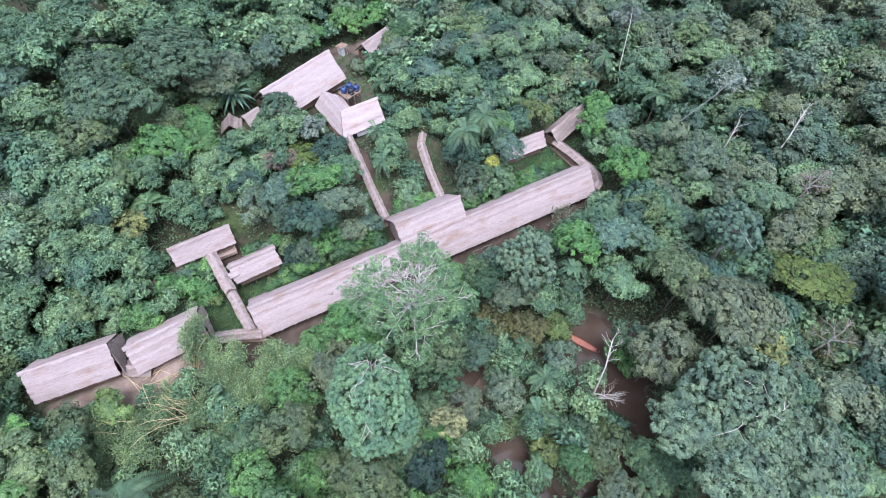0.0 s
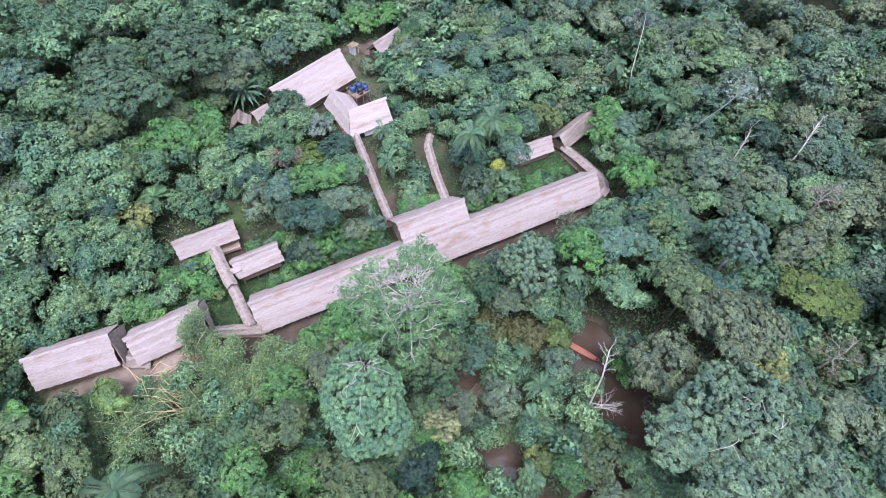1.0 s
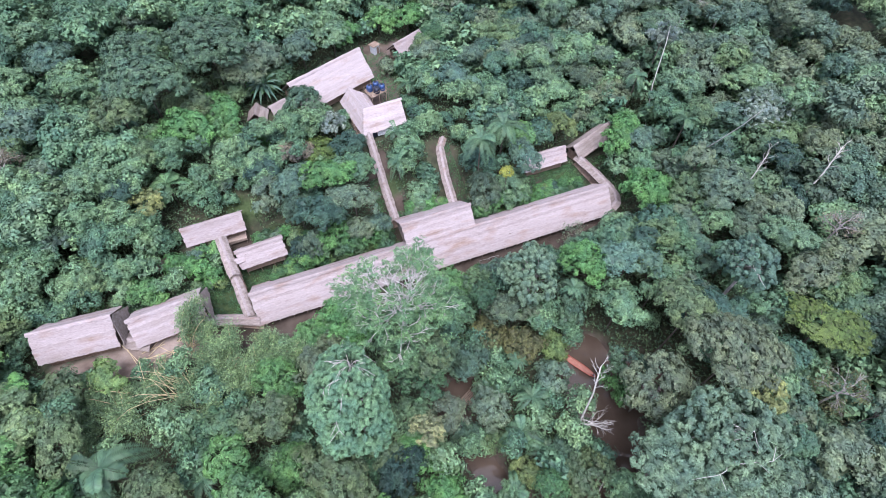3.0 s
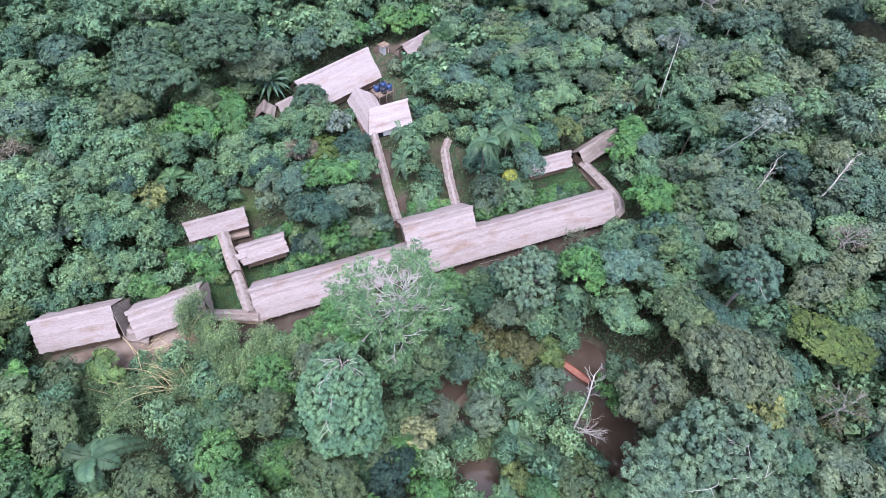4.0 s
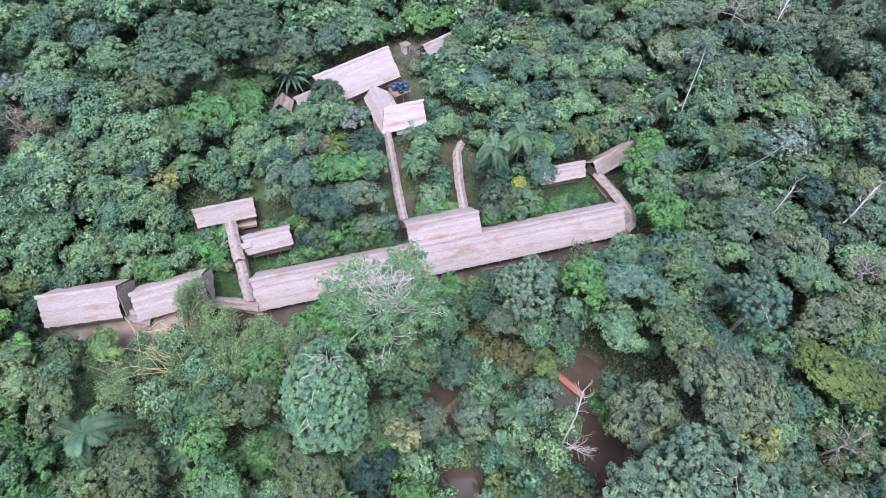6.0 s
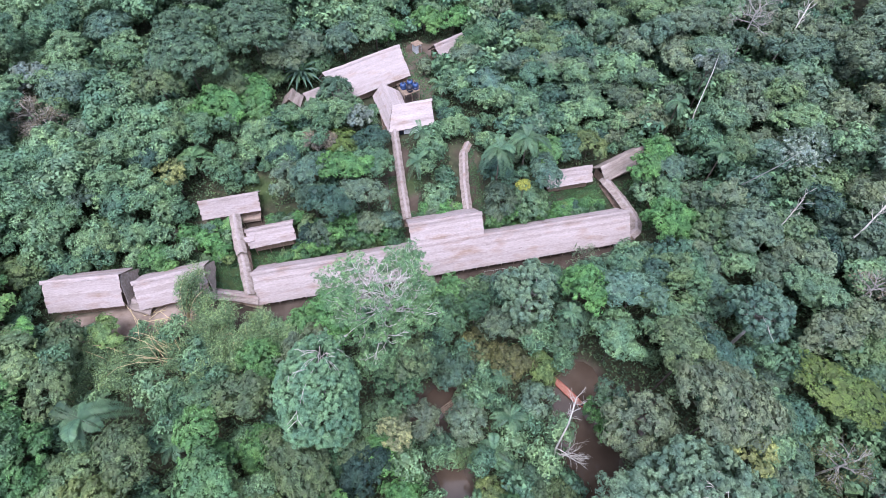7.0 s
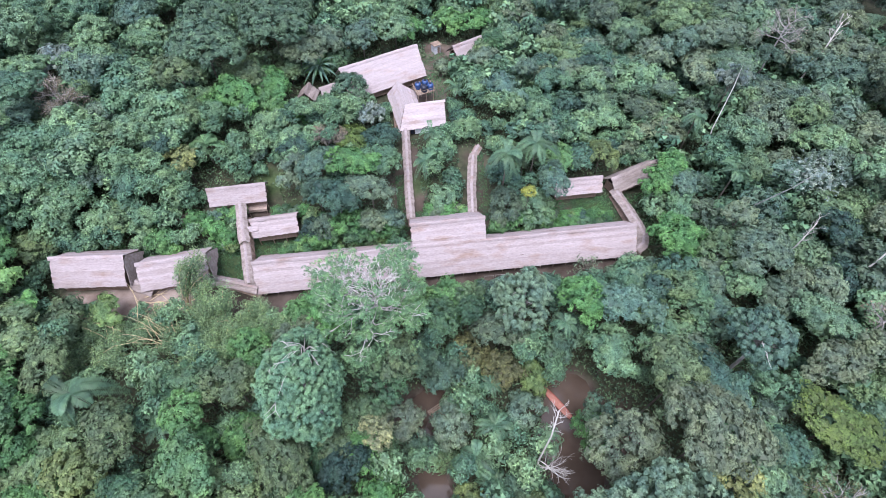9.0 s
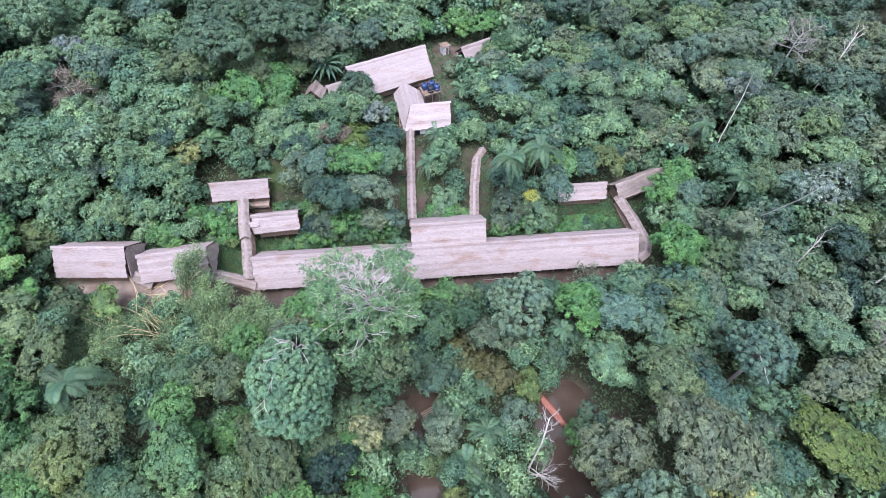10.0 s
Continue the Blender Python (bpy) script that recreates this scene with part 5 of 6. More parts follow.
def plant_heroes():
    emergent_tree(23.1, -14.8, 31.8, 9.5, 4, "tall emergent tree with pale bare limbs and thin green crown")
    bunched_tree(12.6, -24.9, 27.6, 6.6, 8.0, "jade", 900, 0.25, 31, "tall dense jade green tree with clumped oval crown", ((0.34, 0.42, 0.86, 0.19), (-0.45, -0.30, 0.84, 0.06), (0.0, 0.1, 1.0, 0.05)), 0, (0.76, 1.04), 0.35)
    bunched_tree(57.0, -47.0, 24.0, 8.4, 6.0, "pale", 900, 0.34, 12, "broad pale silvery green tree with white limbs", ((0.15, -0.1, 0.95, 0.10), (-0.4, -0.3, 0.85, 0.09), (0.35, 0.25, 0.85, 0.09)), 13, (1.15, 1.0), 0.56, 24)
    bunched_tree(78.5, -24.7, 22.0, 4.8, 4.4, "blue", 330, 0.30, 44, "rounded bluish green tree with one bare side", ((-0.5, -0.5, 0.7, 0.12),), 6, (1, 1), 0.40)
    bunched_tree(46.2, -12.2, 17.8, 5.3, 4.6, "pale", 420, 0.30, 51, "rounded pale grey-green tree beside the hall", (), 7, (1, 1), 0.42)
    tree(86.6, -36.5, 15.0, 5.6, "lime", 5, flat=0.42)
    tree(51.7, 10.4, 14.6, 1.3, "yellow", 12, label="small bright yellow flowering tree among the greens")
    tree(66.3, -42.4, 20.0, 3.2, "cream", 2, label="creamy yellow-green tree in new leaf")
    tree(-13.7, 16.0, 8.8, 1.4, "dusk", 13, label="low dead shrub with dry pinkish brown leaves")
    tree(52.6, 56.0, 17.0, 3.6, "fresh", 3)
    tree(54.9, -31.5, 13.0, 3.8, "dark", 3)
    tree(49.6, 50.6, 16.0, 3.2, "green", 1)
    # dim openings in the canopy
    PLANTED.extend([(-18.5, -16.2, 4.2), (93.0, 0.0, 3.2), (94.5, 20.5, 2.0), (104.5, -15.0, 2.5), (87.0, -24.0, 4.4), (86.0, -16.0, 3.0), (27.0, -25.0, 2.5), (47.0, -36.5, 4.0), (42.1, -33.2, 3.2), (-15.5, -20.8, 3.4)])
    # creek side, seen from above
    for x, y, top, r, tint, arch in (
            (21.5, -29.7, 13.6, 2.3, "straw", 2), (55.4, -13.0, 17.0, 4.4, "bright", 4),
            (58.5, -21.5, 14.5, 4.2, "green", 6), (62.8, -15.6, 18.0, 4.8, "blue", 5), (65.5, -37.0, 24.0, 7.2, "grey", 8)):
        tree(x, y, top, r, tint, arch)
    for x, y, top, r, tint, arch in (
            (64.3, -28.4, 21.0, 5.2, "olive", 5), (55.4, -35.6, 18.5, 5.6, "grey", 9), (49.6, -46.0, 21.0, 5.6, "pale", 8),
            (52.6, -16.6, 11.6, 3.9, "dark", 4), (42.6, -14.6, 11.6, 4.6, "green", 5), (0.8, -21.0, 17.0, 4.0, "olive", 3)):
        tree(x, y, top, r, tint, arch)
    for x, y, top, r, tint, arch in (
            (7.7, -31.5, 13.5, 5.4, "olive", 8), (-14.3, -27.0, 18.5, 4.4, "olive", 5), (-29.0, -5.4, 12.5, 4.0, "olive", 1), (14.4, -9.6, 16.5, 4.6, "bright", 4), (10.0, -14.8, 15.0, 4.4, "green", 3),
            (37.2, -16.4, 7.5, 3.0, "rust", 2), (41.8, -20.6, 9.0, 3.2, "rust", 0), (32.4, -19.8, 7.5, 3.4, "green", 1)):
        tree(x, y, top, r, tint, arch)
    for x, y, top, r, tint, arch in (
            (92.0, -27.5, 15.0, 5.0, "grey", 8), (16.5, -33.3, 11.0, 4.0, "green", 4), (21.6, -37.4, 9.5, 4.0, "bright", 6), (41.6, -42.6, 9.0, 4.2, "olive", 3), (46.6, -46.6, 8.0, 3.2, "green", 4), (44.6, -50.5, 9.0, 4.2, "fresh", 5), (40.0, -49.0, 8.5, 4.0, "green", 3), (49.8, -50.6, 10.0, 3.8, "fresh", 4), (40.4, -38.6, 7.5, 2.8, "dark", 0), (27.2, -31.0, 6.5, 2.6, "dark", 1), (29.0, -41.6, 6.5, 2.6, "green", 2), (31.6, -33.2, 6.0, 2.2, "fresh", 0), (52.0, -54.0, 22.0, 6.5, "pale", 8),
            (-28.0, -14.0, 16.0, 4.8, "olive", 5), (32.4, -28.4, 9.0, 3.6, "green", 0), (27.5, -16.0, 9.0, 3.8, "dark", 4), (61.0, -56.0, 22.0, 6.5, "pale", 9), (25.0, -27.4, 10.5, 3.4, "grey", 3), (19.6, -26.4, 12.0, 3.2, "fresh", 0), (19.0, -30.6, 9.5, 3.4, "fresh", 3), (15.5, -30.0, 10.0, 3.0, "olive", 1), (12.2, -30.4, 9.0, 3.0, "fresh", 0)):
        tree(x, y, top, r, tint, arch)
    # behind the halls
    for x, y, top, r, tint, arch in (
            (-10.0, 50.0, 27.0, 8.4, "dark", 8), (3.5, 57.0, 26.0, 8.0, "dark", 9), (-30.0, 71.5, 21.0, 6.2, "blue", 8), (-15.5, 45.5, 24.0, 5.4, "olive", 9), (-3.7, 40.3, 20.0, 4.4, "bright", 1),
            (3.0, 45.0, 17.0, 3.8, "bright", 1), (19.0, 43.6, 16.2, 4.2, "dark", 3), (23.0, 35.0, 15.4, 2.7, "silver", 2)):
        tree(x, y, top, r, tint, arch)
    for x, y, top, r, tint, arch in (
            (14.7, 30.0, 15.4, 2.9, "dusk", 2), (-13.8, 26.2, 16.0, 2.8, "cream", 2), (12.0, 17.2, 14.0, 3.6, "green", 3), (15.8, 14.6, 15.5, 4.2, "green", 4), (22.2, 15.2, 15.5, 4.4, "green", 5), (10.6, 10.7, 7.0, 1.9, "fresh", 0), (12.2, 10.4, 7.0, 2.1, "bright", 1), (15.0, 10.6, 7.8, 2.3, "fresh", 2), (17.8, 10.4, 7.2, 2.2, "green", 0), (20.6, 10.6, 7.6, 2.3, "fresh", 1), (23.4, 10.6, 7.4, 2.2, "bright", 2), (26.0, 10.8, 6.6, 1.8, "fresh", 0), (46.5, 10.2, 6.8, 2.0, "fresh", 1), (49.4, 10.2, 7.0, 2.1, "fresh", 2), (52.6, 10.2, 6.8, 2.0, "green", 0), (56.0, 10.4, 6.4, 1.9, "fresh", 1),
            (19.0, 21.5, 16.5, 4.4, "bright", 6), (24.6, 22.6, 15.0, 3.8, "green", 3), (12.6, 23.0, 16.0, 4.2, "green", 5)):
        tree(x, y, top, r, tint, arch)
    for x, y, top, r, tint, arch in (
            (7.4, 23.0, 14.0, 3.8, "green", 3), (24.6, 30.0, 14.5, 3.8, "green", 4), (19.0, 29.0, 14.5, 3.8, "lime", 0), (36.6, 17.2, 8.6, 3.4, "green", 7), (57.6, 14.8, 14.5, 3.8, "blue", 5),
            (48.4, 12.6, 11.0, 3.8, "green", 3), (53.6, 12.8, 9.5, 3.4, "green", 1), (48.6, 17.4, 13.0, 3.8, "green", 4)):
        tree(x, y, top, r, tint, arch)
    for x, y, top, r, tint, arch in (
            (78.8, 13.8, 11.5, 3.2, "bright", 2), (78.2, 0.2, 13.5, 5.0, "bright", 4), (50.8, 55.0, 14.5, 4.2, "green", 4), (82.5, 8.0, 11.0, 4.0, "green", 5),
            (53.5, 22.0, 13.5, 3.8, "olive", 3), (37.0, 27.5, 12.6, 3.0, "green", 7), (52.0, 39.5, 17.0, 5.0, "blue", 6)):
        tree(x, y, top, r, tint, arch, pale=top > 25)
    for x, y, top, r, tint, arch in (
            (10.4, 11.9, 8.6, 2.2, "green", 0), (12.8, 11.6, 9.5, 2.6, "green", 1), (17.2, 11.3, 10.0, 2.8, "bright", 2), (21.6, 11.4, 10.0, 2.7, "green", 0), (25.4, 11.8, 9.0, 2.3, "green", 1), (46.8, 10.9, 8.0, 2.2, "green", 0), (51.0, 10.6, 7.6, 2.2, "bright", 1), (55.4, 10.8, 7.4, 2.2, "green", 2), (21.0, -20.0, 19.0, 3.4, "fresh", 0), (25.0, -20.0, 18.0, 3.4, "olive", 1), (23.0, -23.0, 15.0, 3.0, "fresh", 2)):
        tree(x, y, top, r, tint, arch)
    for x, y, top, r, tint, arch in ((2.0, 63.5, 25.0, 7.0, "dark", 8), (-12.0, 63.0, 25.0, 7.0, "dark", 9), (8.0, 55.5, 19.0, 4.6, "green", 5), (13.5, 61.0, 18.0, 4.6, "green", 4), (-2.0, 47.0, 19.0, 4.4, "olive", 3), (30.0, 64.0, 17.0, 4.6, "green", 5), (22.0, 62.0, 17.5, 4.6, "green", 3), (6.0, 60.0, 15.0, 4.4, "fresh", 4), (10.5, 57.0, 13.0, 3.6, "bright", 3), (15.5, 57.5, 13.0, 3.6, "fresh", 1), (-5.5, 53.0, 16.0, 4.2, "fresh", 5), (1.0, 50.5, 15.0, 4.0, "bright", 4), (5.0, 54.0, 14.0, 3.6, "fresh", 3), (-4.0, 46.0, 16.0, 4.0, "bright", 3), (-9.0, 42.5, 17.0, 4.2, "fresh", 5), (1.5, 41.0, 16.0, 4.2, "fresh", 4), (8.4, 40.0, 13.0, 3.6, "bright", 5), (33.0, 66.0, 15.0, 4.0, "bright", 3), (43.0, 69.0, 15.0, 4.4, "fresh", 4), (50.0, 68.0, 15.0, 4.4, "bright", 5), (50.6, 55.4, 15.5, 3.6, "fresh", 3), (54.5, 57.5, 17.0, 4.4, "green", 5), (-44.0, 56.0, 20.0, 4.2, "silver", 4), (97.5, 30.5, 22.5, 3.4, "silver", 3)):
        tree(x, y, top, r, tint, arch)
    for x, y, top, size, kind in ((39.0, -29.6, 9.0, 1.0, 0), (35.4, -33.6, 8.0, 1.05, 1), (39.5, -23.0, 8.0, 0.8, 2), (-21.4, -20.3, 17.0, 1.4, 1), (52.2, -16.4, 14.0, 0.9, 2), (-10.4, 30.6, 15.0, 1.5, 3),
                                  (33.4, 22.6, 12.6, 1.0, 0), (35.4, 30.4, 13.0, 0.95, 0), (54.1, 18.2, 19.8, 1.25, 1), (47.9, 15.5, 20.6, 1.25, 1), (90.0, 8.6, 18.0, 1.0, 0), (42.5, 44.0, 13.0, 1.0, 0)):
        palm(x, y, top, size, kind)
    for x, y, top, size, kind in ((3.5, -38.5, 9.0, 0.9, 2), (-9.9, -25.4, 12.5, 1.0, 2), (38.0, -37.5, 7.0, 1.0, 0), (31.0, -41.0, 6.5, 0.9, 1)):
        palm(x, y, top, size, kind)
    banana(11.6, 54.6, 15.6, 1.6, 36)
    banana(54.2, -3.2, 6.2, 0.9, 8)
    fallen_bamboo()
    for x, y, top, spread, n, *more in ((-11.4, -2.6, 16.5, 2.0, 9, 0, (3.2, 4.0)), (-8.8, -2.8, 12.0, 2.0, 6, 0, (1.4, 2.0)), (-12.4, -9.6, 8.5, 3.4, 12, 16), (-7.4, -7.6, 11.5, 3.0, 16), (-19.5, -6.6, 8.5, 3.2, 13, 3), (-4.6, -5.4, 10.5, 1.9, 13, 0, (-1.0, 2.6)), (0.6, -6.8, 8.5, 2.2, 12, 0, (-0.6, 1.4)), (-9.0, -14.5, 10.5, 3.2, 15), (-3.6, -12.0, 11.0, 3.0, 14), (-23.0, -8.6, 8.0, 2.8, 11, 2), (-27.5, -6.8, 8.5, 2.6, 11), (-27.0, -11.5, 9.0, 2.8, 11), (-21.5, -11.0, 9.0, 2.8, 12), (-1.2, -9.2, 9.5, 2.4, 12), (4.2, -8.8, 9.0, 2.4, 12), (-15.6, -5.0, 8.0, 2.0, 9), (-8.0, -4.6, 9.5, 1.8, 10), (-5.5, -9.6, 10.5, 2.2, 11)):
        bamboo(x, y, top, spread, n, *more)
    bare_tree(44.3, -37.2, 22.0, (1.2, 4.6), 3, "tall dead white tree leaning over the creek", r=0.17, low=5)
    bare_tree(105.2, -13.0, 20.5, (3.2, 2.6), 8, "bare grey forked tree above the canopy", BARK_PALE, 0.2)
    bare_tree(93.8, -7.6, 20.5, (0.8, 0.5), 15, "broken pale trunk above the canopy", BARK_PALE, 0.15)
    log = tagged(new("fallen_branch"), "bleached fallen branch lying over the creek bank", "dead wood")
    log.matrix_world = pose(44.2, -44.9, floor_at(44.2, -44.9) + 2.4)
    part("stem", Shape().tube([(0, 0, 0), (1.2, 0.9, 0.5), (2.3, 1.2, 0.6), (4.0, 1.5, 1.2)], 0.13, 0.06, 7), BARK_PALE, log, "", True)
    part("limb", Shape().tube([(2.3, 1.2, 0.6), (2.5, 1.9, 1.3), (2.5, 2.2, 1.5)], 0.07, 0.04, 6), BARK_PALE, log, "", True)
    leaning_tree(95.0, 7.0, (91.4, -3.4, 28.6), "slender white-trunked tree leaning over the canopy", "silver", 1.7)
    leaning_tree(93.2, 20.8, (96.2, 28.6, 25.0), "slender white-trunked tree above a dark gap")
    open_tree(114.5, 44.0, 25.0, 6.0, "dusk", 11, 4, 1.2, 0.3, 61, "bare pinkish grey tree with a fan of fine twigs", 0.5, BARK_GREY)
    bare_tree(123.5, 40.5, 22.5, (2.4, 2.0), 21, "pale bare trunk standing above the far canopy", BARK_PALE, 0.24)
    palm(90.0, 26.0, 15.5, 0.9, 1)
    open_tree(104.0, -21.5, 15.0, 3.4, "dusk", 8, 3, 5, 0.3, 29, "nearly bare reddish-grey tree among the crowns", 0.5, BARK_GREY)
    open_tree(-43.0, 47.0, 19.0, 5.0, "dusk", 9, 3, 9, 0.30, 39, "brownish thin-leaved tree with pale twigs", 0.5)
    open_tree(-37.5, 41.0, 20.5, 4.6, "dusk", 8, 3, 16, 0.32, 9, "half bare pale tree with thin dry crown", 0.5)
    open_tree(80.5, -46.0, 17.0, 3.8, "rust", 8, 3, 8, 0.28, 19, "half bare tree with pale limbs and reddish leaves", 0.5, BARK_GREY)
    open_tree(60.5, 3.0 - 6.0, 9.5, 2.6, "grey", 6, 2, 8, 0.4, 12, "thin grey shrub tree beside the hall eave", 0.6, BARK)
    for x, y, r, tint in ((-6.5, 12.5, 2.2, "bright"), (-9.0, 14.0, 2.4, "bright"), (-12.0, 15.5, 2.6, "bright"), (5.0, 10.6, 1.2, "green"), (10.2, 12.2, 1.4, "green"), (63.5, 12.0, 1.5, "bright"), (60.5, 11.4, 1.6, "bright"), (66.2, 11.6, 1.3, "bright"), (57.0, 10.8, 1.6, "green"), (68.4, 11.2, 1.0, "bright"), (64.8, 10.6, 1.1, "bright"), (62.2, 13.2, 1.0, "bright"), (65.2, 13.4, 0.9, "bright"), (67.6, 13.0, 0.9, "bright"), (59.0, 12.8, 1.2, "green"),
                          (34.0, 15.6, 1.6, "bright"), (38.4, 15.4, 1.8, "green"), (35.2, 25.8, 1.8, "green"), (38.8, 22.4, 2.0, "green"), (47.0, 33.0, 2.2, "green"), (43.0, 36.5, 2.4, "green"), (40.6, 54.5, 2.2, "green")):
        shrub(x, y, r, tint)
    rng = random.Random(9)
    for x0, x1, y, n in ((3.5, 27.0, 10.1, 15), (45.0, 59.0, 9.7, 9), (8.5, 26.5, 12.6, 11), (6.6, 9.5, 11.6, 3), (9.0, 26.5, 15.2, 8), (46, 58, 12.0, 6), (59.5, 71.0, 10.2, 9), (60.5, 70.5, 11.9, 8), (-9.5, -5.0, 10.6, 4), (1.5, 8.5, 17.6, 4), (-10.0, -4.0, 16.8, 4), (32, 41, 14.6, 6)):
        for i in range(n):
            shrub(x0 + (x1 - x0) * (i + rng.uniform(0.1, 0.9)) / n, y + rng.uniform(-0.4, 0.4), rng.uniform(1.0, 1.45) * (1.35 if 9 < x0 + i < 28 or y > 12.3 else 1), rng.choice(("fresh", "green", "bright", "fresh")), rng.uniform(0.9, 1.4))
    for x, y, top, r, tint, arch in ((80.5, 14.5, 11.0, 3.4, "fresh", 3), (84.0, 17.5, 12.0, 4.0, "bright", 4), (78.5, 10.0, 8.5, 3.0, "green", 2), (85.0, 12.5, 12.0, 4.0, "green", 5), (70.5, 23.0, 11.0, 3.6, "fresh", 3), (66, 23.6, 10.5, 3.4, "green", 0), (61.5, 22.5, 11, 3.4, "fresh", 1)):
        tree(x, y, top, r, tint, arch)


def plant_creek_edge():
    tree(53.6, -30.6, 8.0, 2.4, "bright", 2, label="bright green bush standing in the creek")
    tree(54.4, -33.6, 6.5, 2.2, "bright", 0, label="bright green bush standing in the creek")


def plant_forest():
    """The surrounding forest, filled in by plan: nearer trees as things, the rest as one mass."""
    rng = random.Random(77)
    spots = []
    s = 4.5
    iy = 0
    y = -70.0
    while y < 122:
        x = -92.0 + (s / 2 if iy % 2 else 0)
        while x < 182:
            spots.append((x + rng.uniform(-1.5, 1.5), y + rng.uniform(-1.5, 1.5)))
            x += s
        y += s * 0.87
        iy += 1
    xs, ys = np.array([p[0] for p in spots]), np.array([p[1] for p in spots])
    open_d = clear_distance(xs, ys)
    wet = np.minimum(near_line(xs, ys, CREEK[:-2]) - 2.6, np.minimum(np.hypot(xs - 29.3, ys + 37.0) - 3.1, np.hypot(xs - 28.6, ys + 23) - 2.8))
    ground_z = height(xs, ys)
    heroes = np.array(PLANTED)
    near, far, rim, spaced = [], [], [], []
    pools = np.minimum(near_line(xs, ys, [(52.4, -24.2), (50.6, -28), (49, -35), (49.6, -39)]) - 3.0, np.minimum(np.hypot(xs - 29.3, ys + 37.5) - 3.2, np.hypot(xs - 28.6, ys + 23) - 2.2))
    for x, y, d, w, g, pw in zip(xs, ys, open_d, wet, ground_z, np.maximum(pools, 0)):
        hd = np.hypot(heroes[:, 0] - x, heroes[:, 1] - y) - heroes[:, 2]
        r = rng.choice((2.4, 2.8, 3.2, 3.6, 4.2, 4.8))
        pool = pw < 1.2
        if hd.min() < r * 0.3 or w < 0.4 or d < 0.5 or pool:
            continue
        tall = rng.uniform(9, 15) + (3 if rng.random() < 0.12 else 0)
        away = x > 86 or y > 50
        if away and d > 6:
            r, tall = r * 1.3, tall + rng.uniform(-2, 4)
            if spaced and min(math.hypot(x - a, y - b) - 0.47 * (r + c) for a, b, c in spaced[-160:]) < 0:
                continue
            spaced.append((x, y, r))
        tall = min(tall, 2.0 + d * (1.38 - 0.014 * min(max(y, 0), 50)), 3.0 + 1.3 * pw)
        r = min(r, 1.0 + 0.8 * d, 0.5 + tall * 0.42, 0.8 + 1.2 * max(w, 0.4))
        item = (x, y, g + tall, r)
        inner = -44 - 0.35 * max(y, 0) < x < 112 + 1.0 * (y + 44) and y > -46 - 0.6 * max(x - 28, 0) and y > -70 and y < 90 + 0.4 * max(0, 15 - x) and x < 178
        if not inner:
            rim.append(item)
        elif x < 92 and y < 46:
            near.append(item)
        else:
            far.append(item)
    rng.shuffle(near)
    near.sort(key=lambda p: p[1])
    for x, y, top, r in near[:175]:
        tree(x, y, top, r, "fresh" if x < 45 + 20 * math.sin(x * 3.7 + y) else "green")
    far = near[175:] + far
    vs, ts, ss = [], [], []
    for group, thin, grow in ((far, 2, 1.3), (rim, 40, 4.2)):
        for x, y, top, r in group:
            k = rng.choice([i for i in range(10) if abs(ARCHES[i][0] - r) < 1.5] or [8, 9])
            R, rz, v, _, shade, heart, bulk = ARCHES[k]
            heart = heart[-36:] if group is rim else heart
            q = v.reshape(-1, 3, 3)
            if y > 24 or x > 84 or group is rim:
                below = group is rim and -5 < x < 50 and y < -40
                step_by = 7 if below else thin + (1 if y > 60 or x > 118 else 0)
                q, shade = q[::step_by], shade[::step_by]
                m = q.mean(1, keepdims=True)
                q = m + (q - m) * (2.2 if below else grow)
            else:
                q, shade = q[::2], shade[::2]
                m = q.mean(1, keepdims=True)
                q = m + (q - m) * 1.3
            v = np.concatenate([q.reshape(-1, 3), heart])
            shade = np.concatenate([shade, np.full(len(heart) // 3, INNER_SHADE)])
            a = rng.uniform(0, 2 * math.pi)
            sc = r / R * 1.0
            ca, sa = math.cos(a) * sc, math.sin(a) * sc
            vs.append(np.stack([v[:, 0] * ca - v[:, 1] * sa + x, v[:, 0] * sa + v[:, 1] * ca + y, v[:, 2] * sc + top - rz * sc], -1))
            # eastern trees mostly draw from the stops that carry the painted haze
            ts.append(np.full(len(v) // 3, rng.uniform(0.2, 0.5) if x < 50 and rng.random() < 0.75 else rng.uniform(0.5, 1.0) if x > 75 and rng.random() < 0.6 else rng.random()))
            ss.append(shade)
    me = loose_mesh("far_forest", np.concatenate(vs), LEAF_FAR, np.concatenate(ss), np.concatenate(ts))
    tagged(new("far_forest", me), "dense mixed green rainforest canopy reaching away on all sides", "forest", kind="stuff")


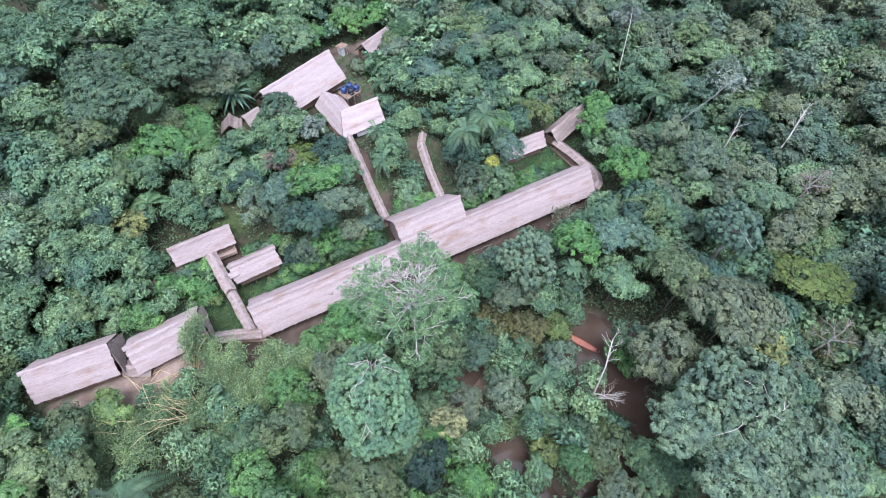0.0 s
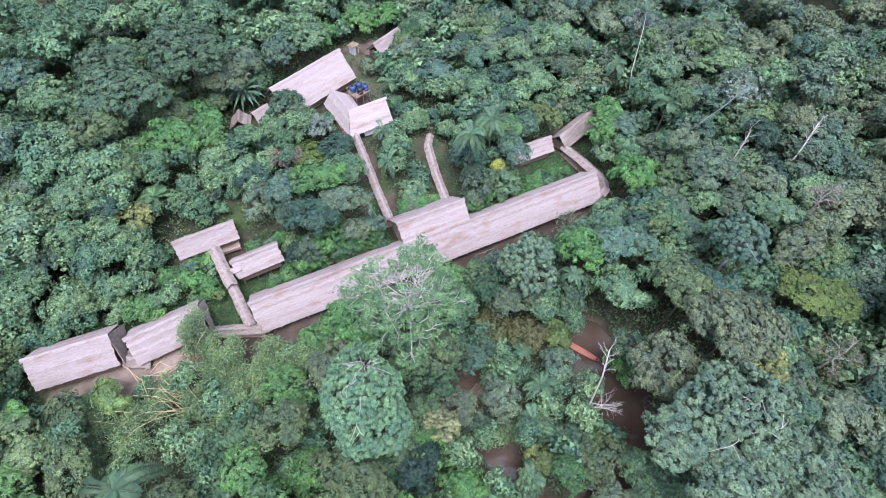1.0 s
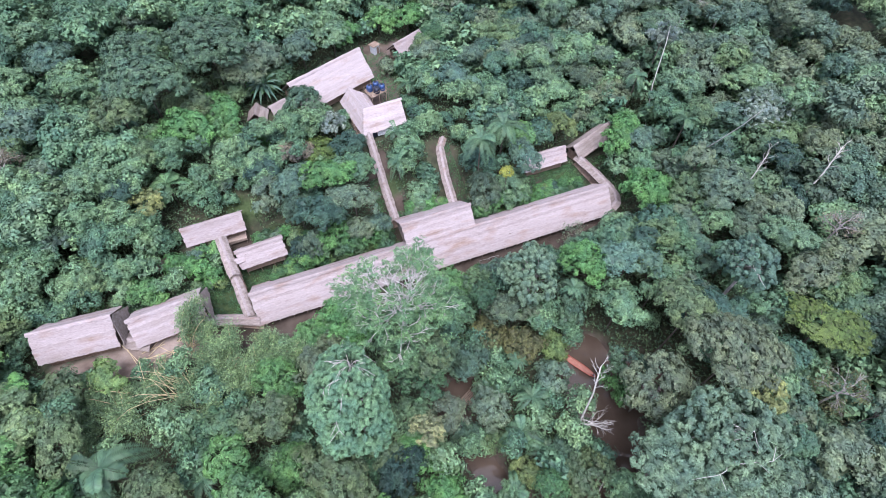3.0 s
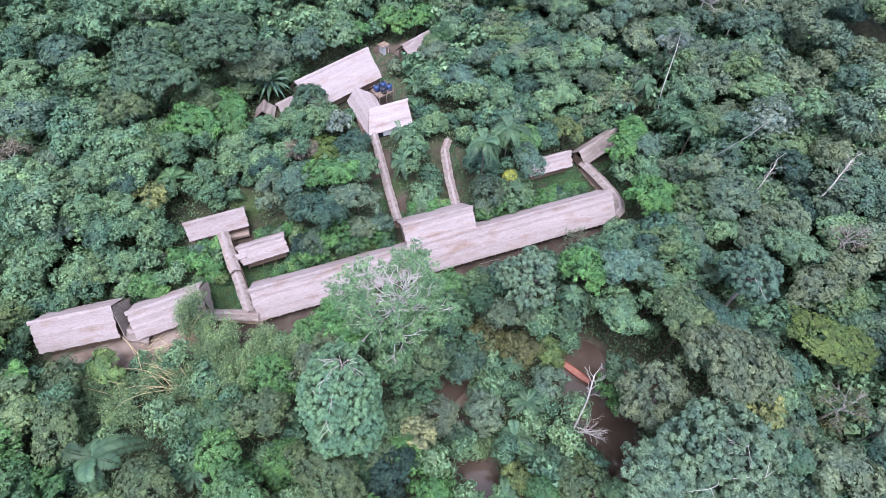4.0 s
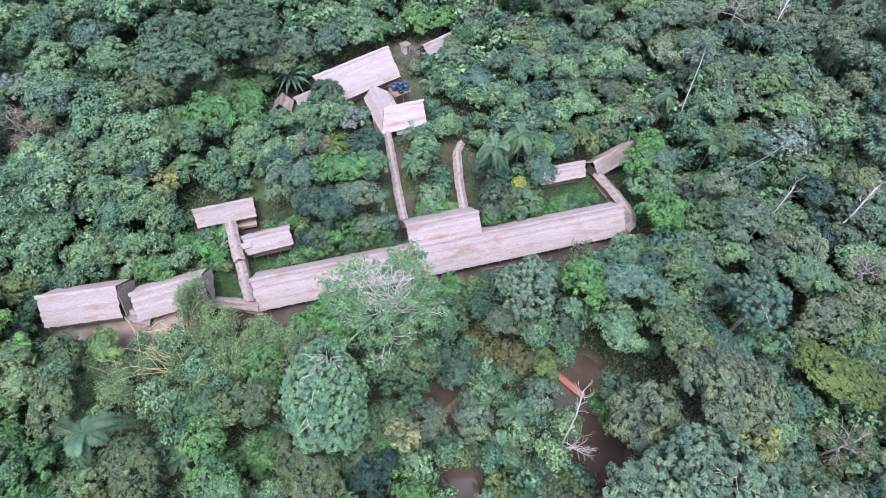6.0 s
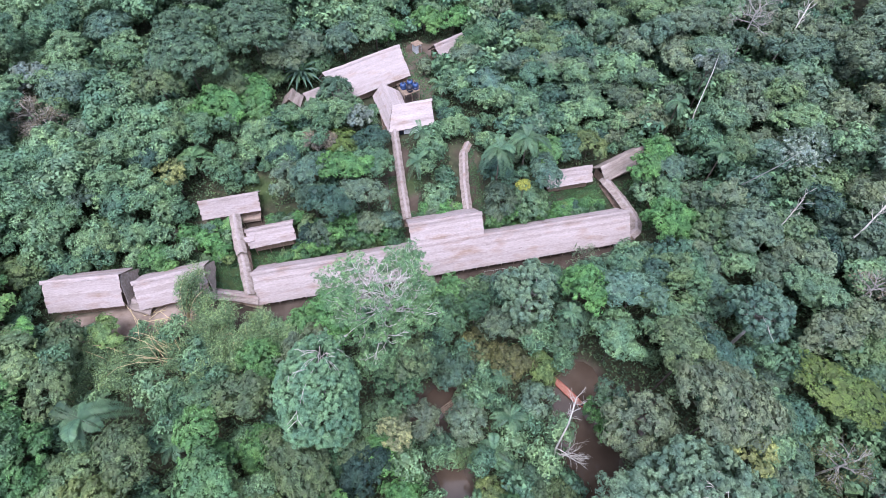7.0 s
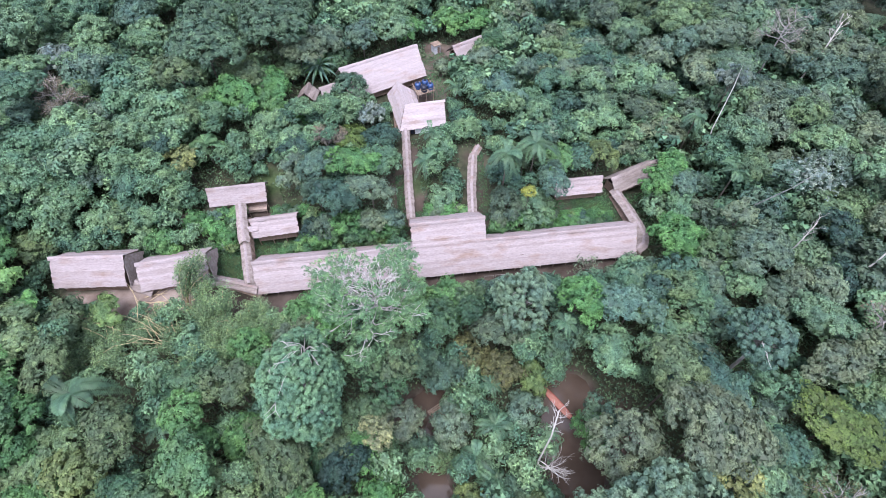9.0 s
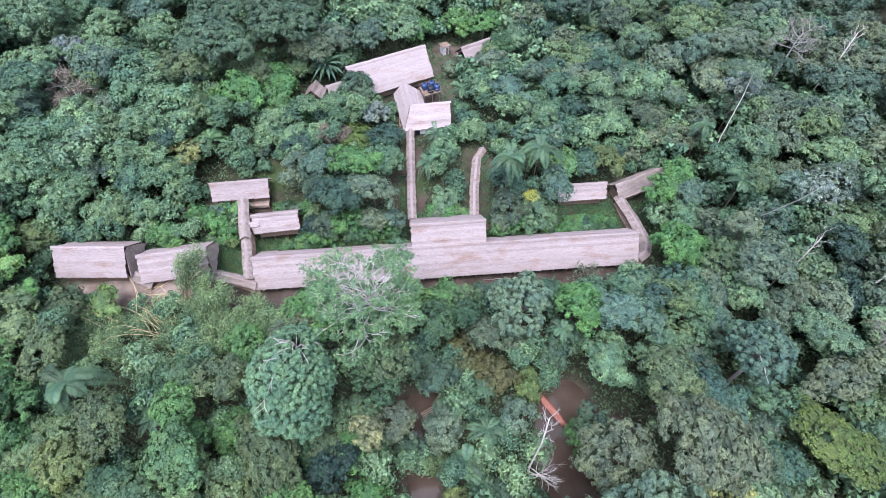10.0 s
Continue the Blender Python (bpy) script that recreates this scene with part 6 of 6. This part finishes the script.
def plant_understory():
    """Saplings and bushes that close the gaps between the crowns."""
    rng = random.Random(41)
    vs, ts, ss = [], [], []
    taken = np.array(PLANTED)
    spots = []
    for x0, x1, y0, y1, sp in ((-38, 86, -40, 46, 3.8), (-70, 86, 46, 100, 5.2), (86, 150, -62, 100, 5.2), (-64, -38, -30, 46, 5.2), (38, 86, -60, -40, 4.4)):
        y = y0
        while y < y1:
            x = x0
            while x < x1:
                spots.append((x + rng.uniform(-1.2, 1.2), y + rng.uniform(-1.2, 1.2), sp))
                x += sp
            y += sp * 0.9
    for px, py, sp in spots:
        d = float(clear_distance(np.array(px), np.array(py)))
        w = min(float(near_line(np.array(px), np.array(py), CREEK[:-2])) - 3.0, math.hypot(px - 29.3, py + 37.0) - 3.4, math.hypot(px - 28.6, py + 23) - 2.4)
        if d < 0.9 or w < 0.8 or (np.hypot(taken[:, 0] - px, taken[:, 1] - py) - taken[:, 2] * 0.75).min() < 0:
            continue
        near = sp < 4.2
        tall = min(rng.uniform(5.0, 11.0), 1.6 + 1.25 * d)
        r = min(rng.uniform(1.7, 2.7) * (1 if near else 1.4), 0.5 + 0.8 * d, 1.0 + w)
        R, rz, v, _, shade, heart = ARCHES[rng.choice((12, 13))][:6]
        by, grow = (3, 1.25) if near else (12, 2.4)
        q = v.reshape(-1, 3, 3)[::by]
        m = q.mean(1, keepdims=True)
        q = np.concatenate([(m + (q - m) * grow).reshape(-1, 3), heart])
        a, sc = rng.uniform(0, 6.28), r / R
        ca, sa = math.cos(a) * sc, math.sin(a) * sc
        vs.append(np.stack([q[:, 0] * ca - q[:, 1] * sa + px, q[:, 0] * sa + q[:, 1] * ca + py, q[:, 2] * sc + floor_at(px, py) + tall - rz * sc], -1))
        ss.append(np.concatenate([shade[::by], np.full(len(heart) // 3, INNER_SHADE)]))
        ts.append(np.full(len(q) // 3, rng.uniform(0.2, 0.5)))
    me = loose_mesh("understory", np.concatenate(vs), LEAF_FAR, np.concatenate(ss), np.concatenate(ts))
    tagged(new("understory", me), "thick green understory of saplings and bushes between trees", "undergrowth", kind="stuff")


def plant_undergrowth():
    nr = np.random.default_rng(6)
    n = 150000
    x, y = nr.uniform(-50, 112, n), nr.uniform(-48, 82, n)
    d = clear_distance(x, y)
    soil_d = np.full(n, 1e9)
    for x0, x1, y0, y1 in SOIL:
        soil_d = np.minimum(soil_d, np.hypot(np.maximum(np.maximum(x0 - x, x - x1), 0), np.maximum(np.maximum(y0 - y, y - y1), 0)))
    wet = np.minimum(near_line(x, y, CREEK) - 4.2, near_line(x, y, SLOUGH) - 2.6)
    keep = (d > 0.25) & (wet > 0) & (soil_d > 0.4)
    x, y, d = x[keep], y[keep], np.minimum(d, soil_d)[keep]
    z = height(x, y) + nr.uniform(0.1, 1.0, len(x)) * np.minimum(0.4 + d * 0.5, 4.2)
    nrm = unit(nr.normal(size=(len(x), 3)) * 0.5 + np.array([0, 0, 1.0]))
    v = leaves(nr, np.stack([x, y, z], -1), nrm, 0.46, 0.30, 0.35)
    patch = 0.5 + 0.3 * np.sin(x * 0.4) * np.cos(y * 0.5) + nr.normal(size=len(x)) * 0.15
    tagged(new("undergrowth", loose_mesh("undergrowth", v, LEAF_UNDER, nr.random(len(x)), np.clip(patch, 0, 1))), "tangled green undergrowth of broad leaves and ferns", "undergrowth", kind="stuff")


def plant_grass():
    """Rough grass and low weeds on the open ground between the buildings."""
    nr = np.random.default_rng(15)
    pts = []
    for x0, x1, y0, y1, n in ((-8.5, 0.2, 2.8, 17.5, 7000), (0, 8, 9.0, 12.5, 2400), (58, 73.5, 8.8, 17, 9000), (30.5, 42, 13.2, 16, 2600), (27, 29, 9, 24, 1600), (-21, -8, 8.0, 12.5, 4000), (-34, -21, 9.5, 13, 3600), (74.5, 80, 4, 17, 4500), (36, 42.5, 36, 63, 6500), (43.4, 46.0, 13, 28, 2200), (27, 29.2, 9, 24, 1800), (18, 32, 58, 63, 2500)):
        x, y = nr.uniform(x0, x1, n), nr.uniform(y0, y1, n)
        keep = np.sin(x * 1.3 + 2 * np.sin(y)) * np.cos(y * 1.1) + nr.normal(size=n) * 0.5 > -0.35
        pts.append(np.stack([x, y], -1)[keep])
    p = np.concatenate(pts)
    z = height(p[:, 0], p[:, 1]) + nr.uniform(0.02, 0.3, len(p))
    nrm = unit(nr.normal(size=(len(p), 3)) * 0.45 + np.array([0, 0, 1.0]))
    v = leaves(nr, np.column_stack([p, z]), nrm, 0.30, 0.16, 0.3)
    tagged(new("grass", loose_mesh("grass", v, LEAF_LAWN, nr.random(len(p)), np.clip(0.5 + 0.4 * np.sin(p[:, 0] * 0.7) * np.cos(p[:, 1] * 0.6), 0, 1))), "rough green grass and weeds on the open yard", "grass", kind="stuff")


build_houses()
build_hall()
build_walkways()
build_lodge()
build_canoe()
plant_heroes()
plant_creek_edge()
plant_forest()
plant_understory()
plant_undergrowth()
plant_grass()
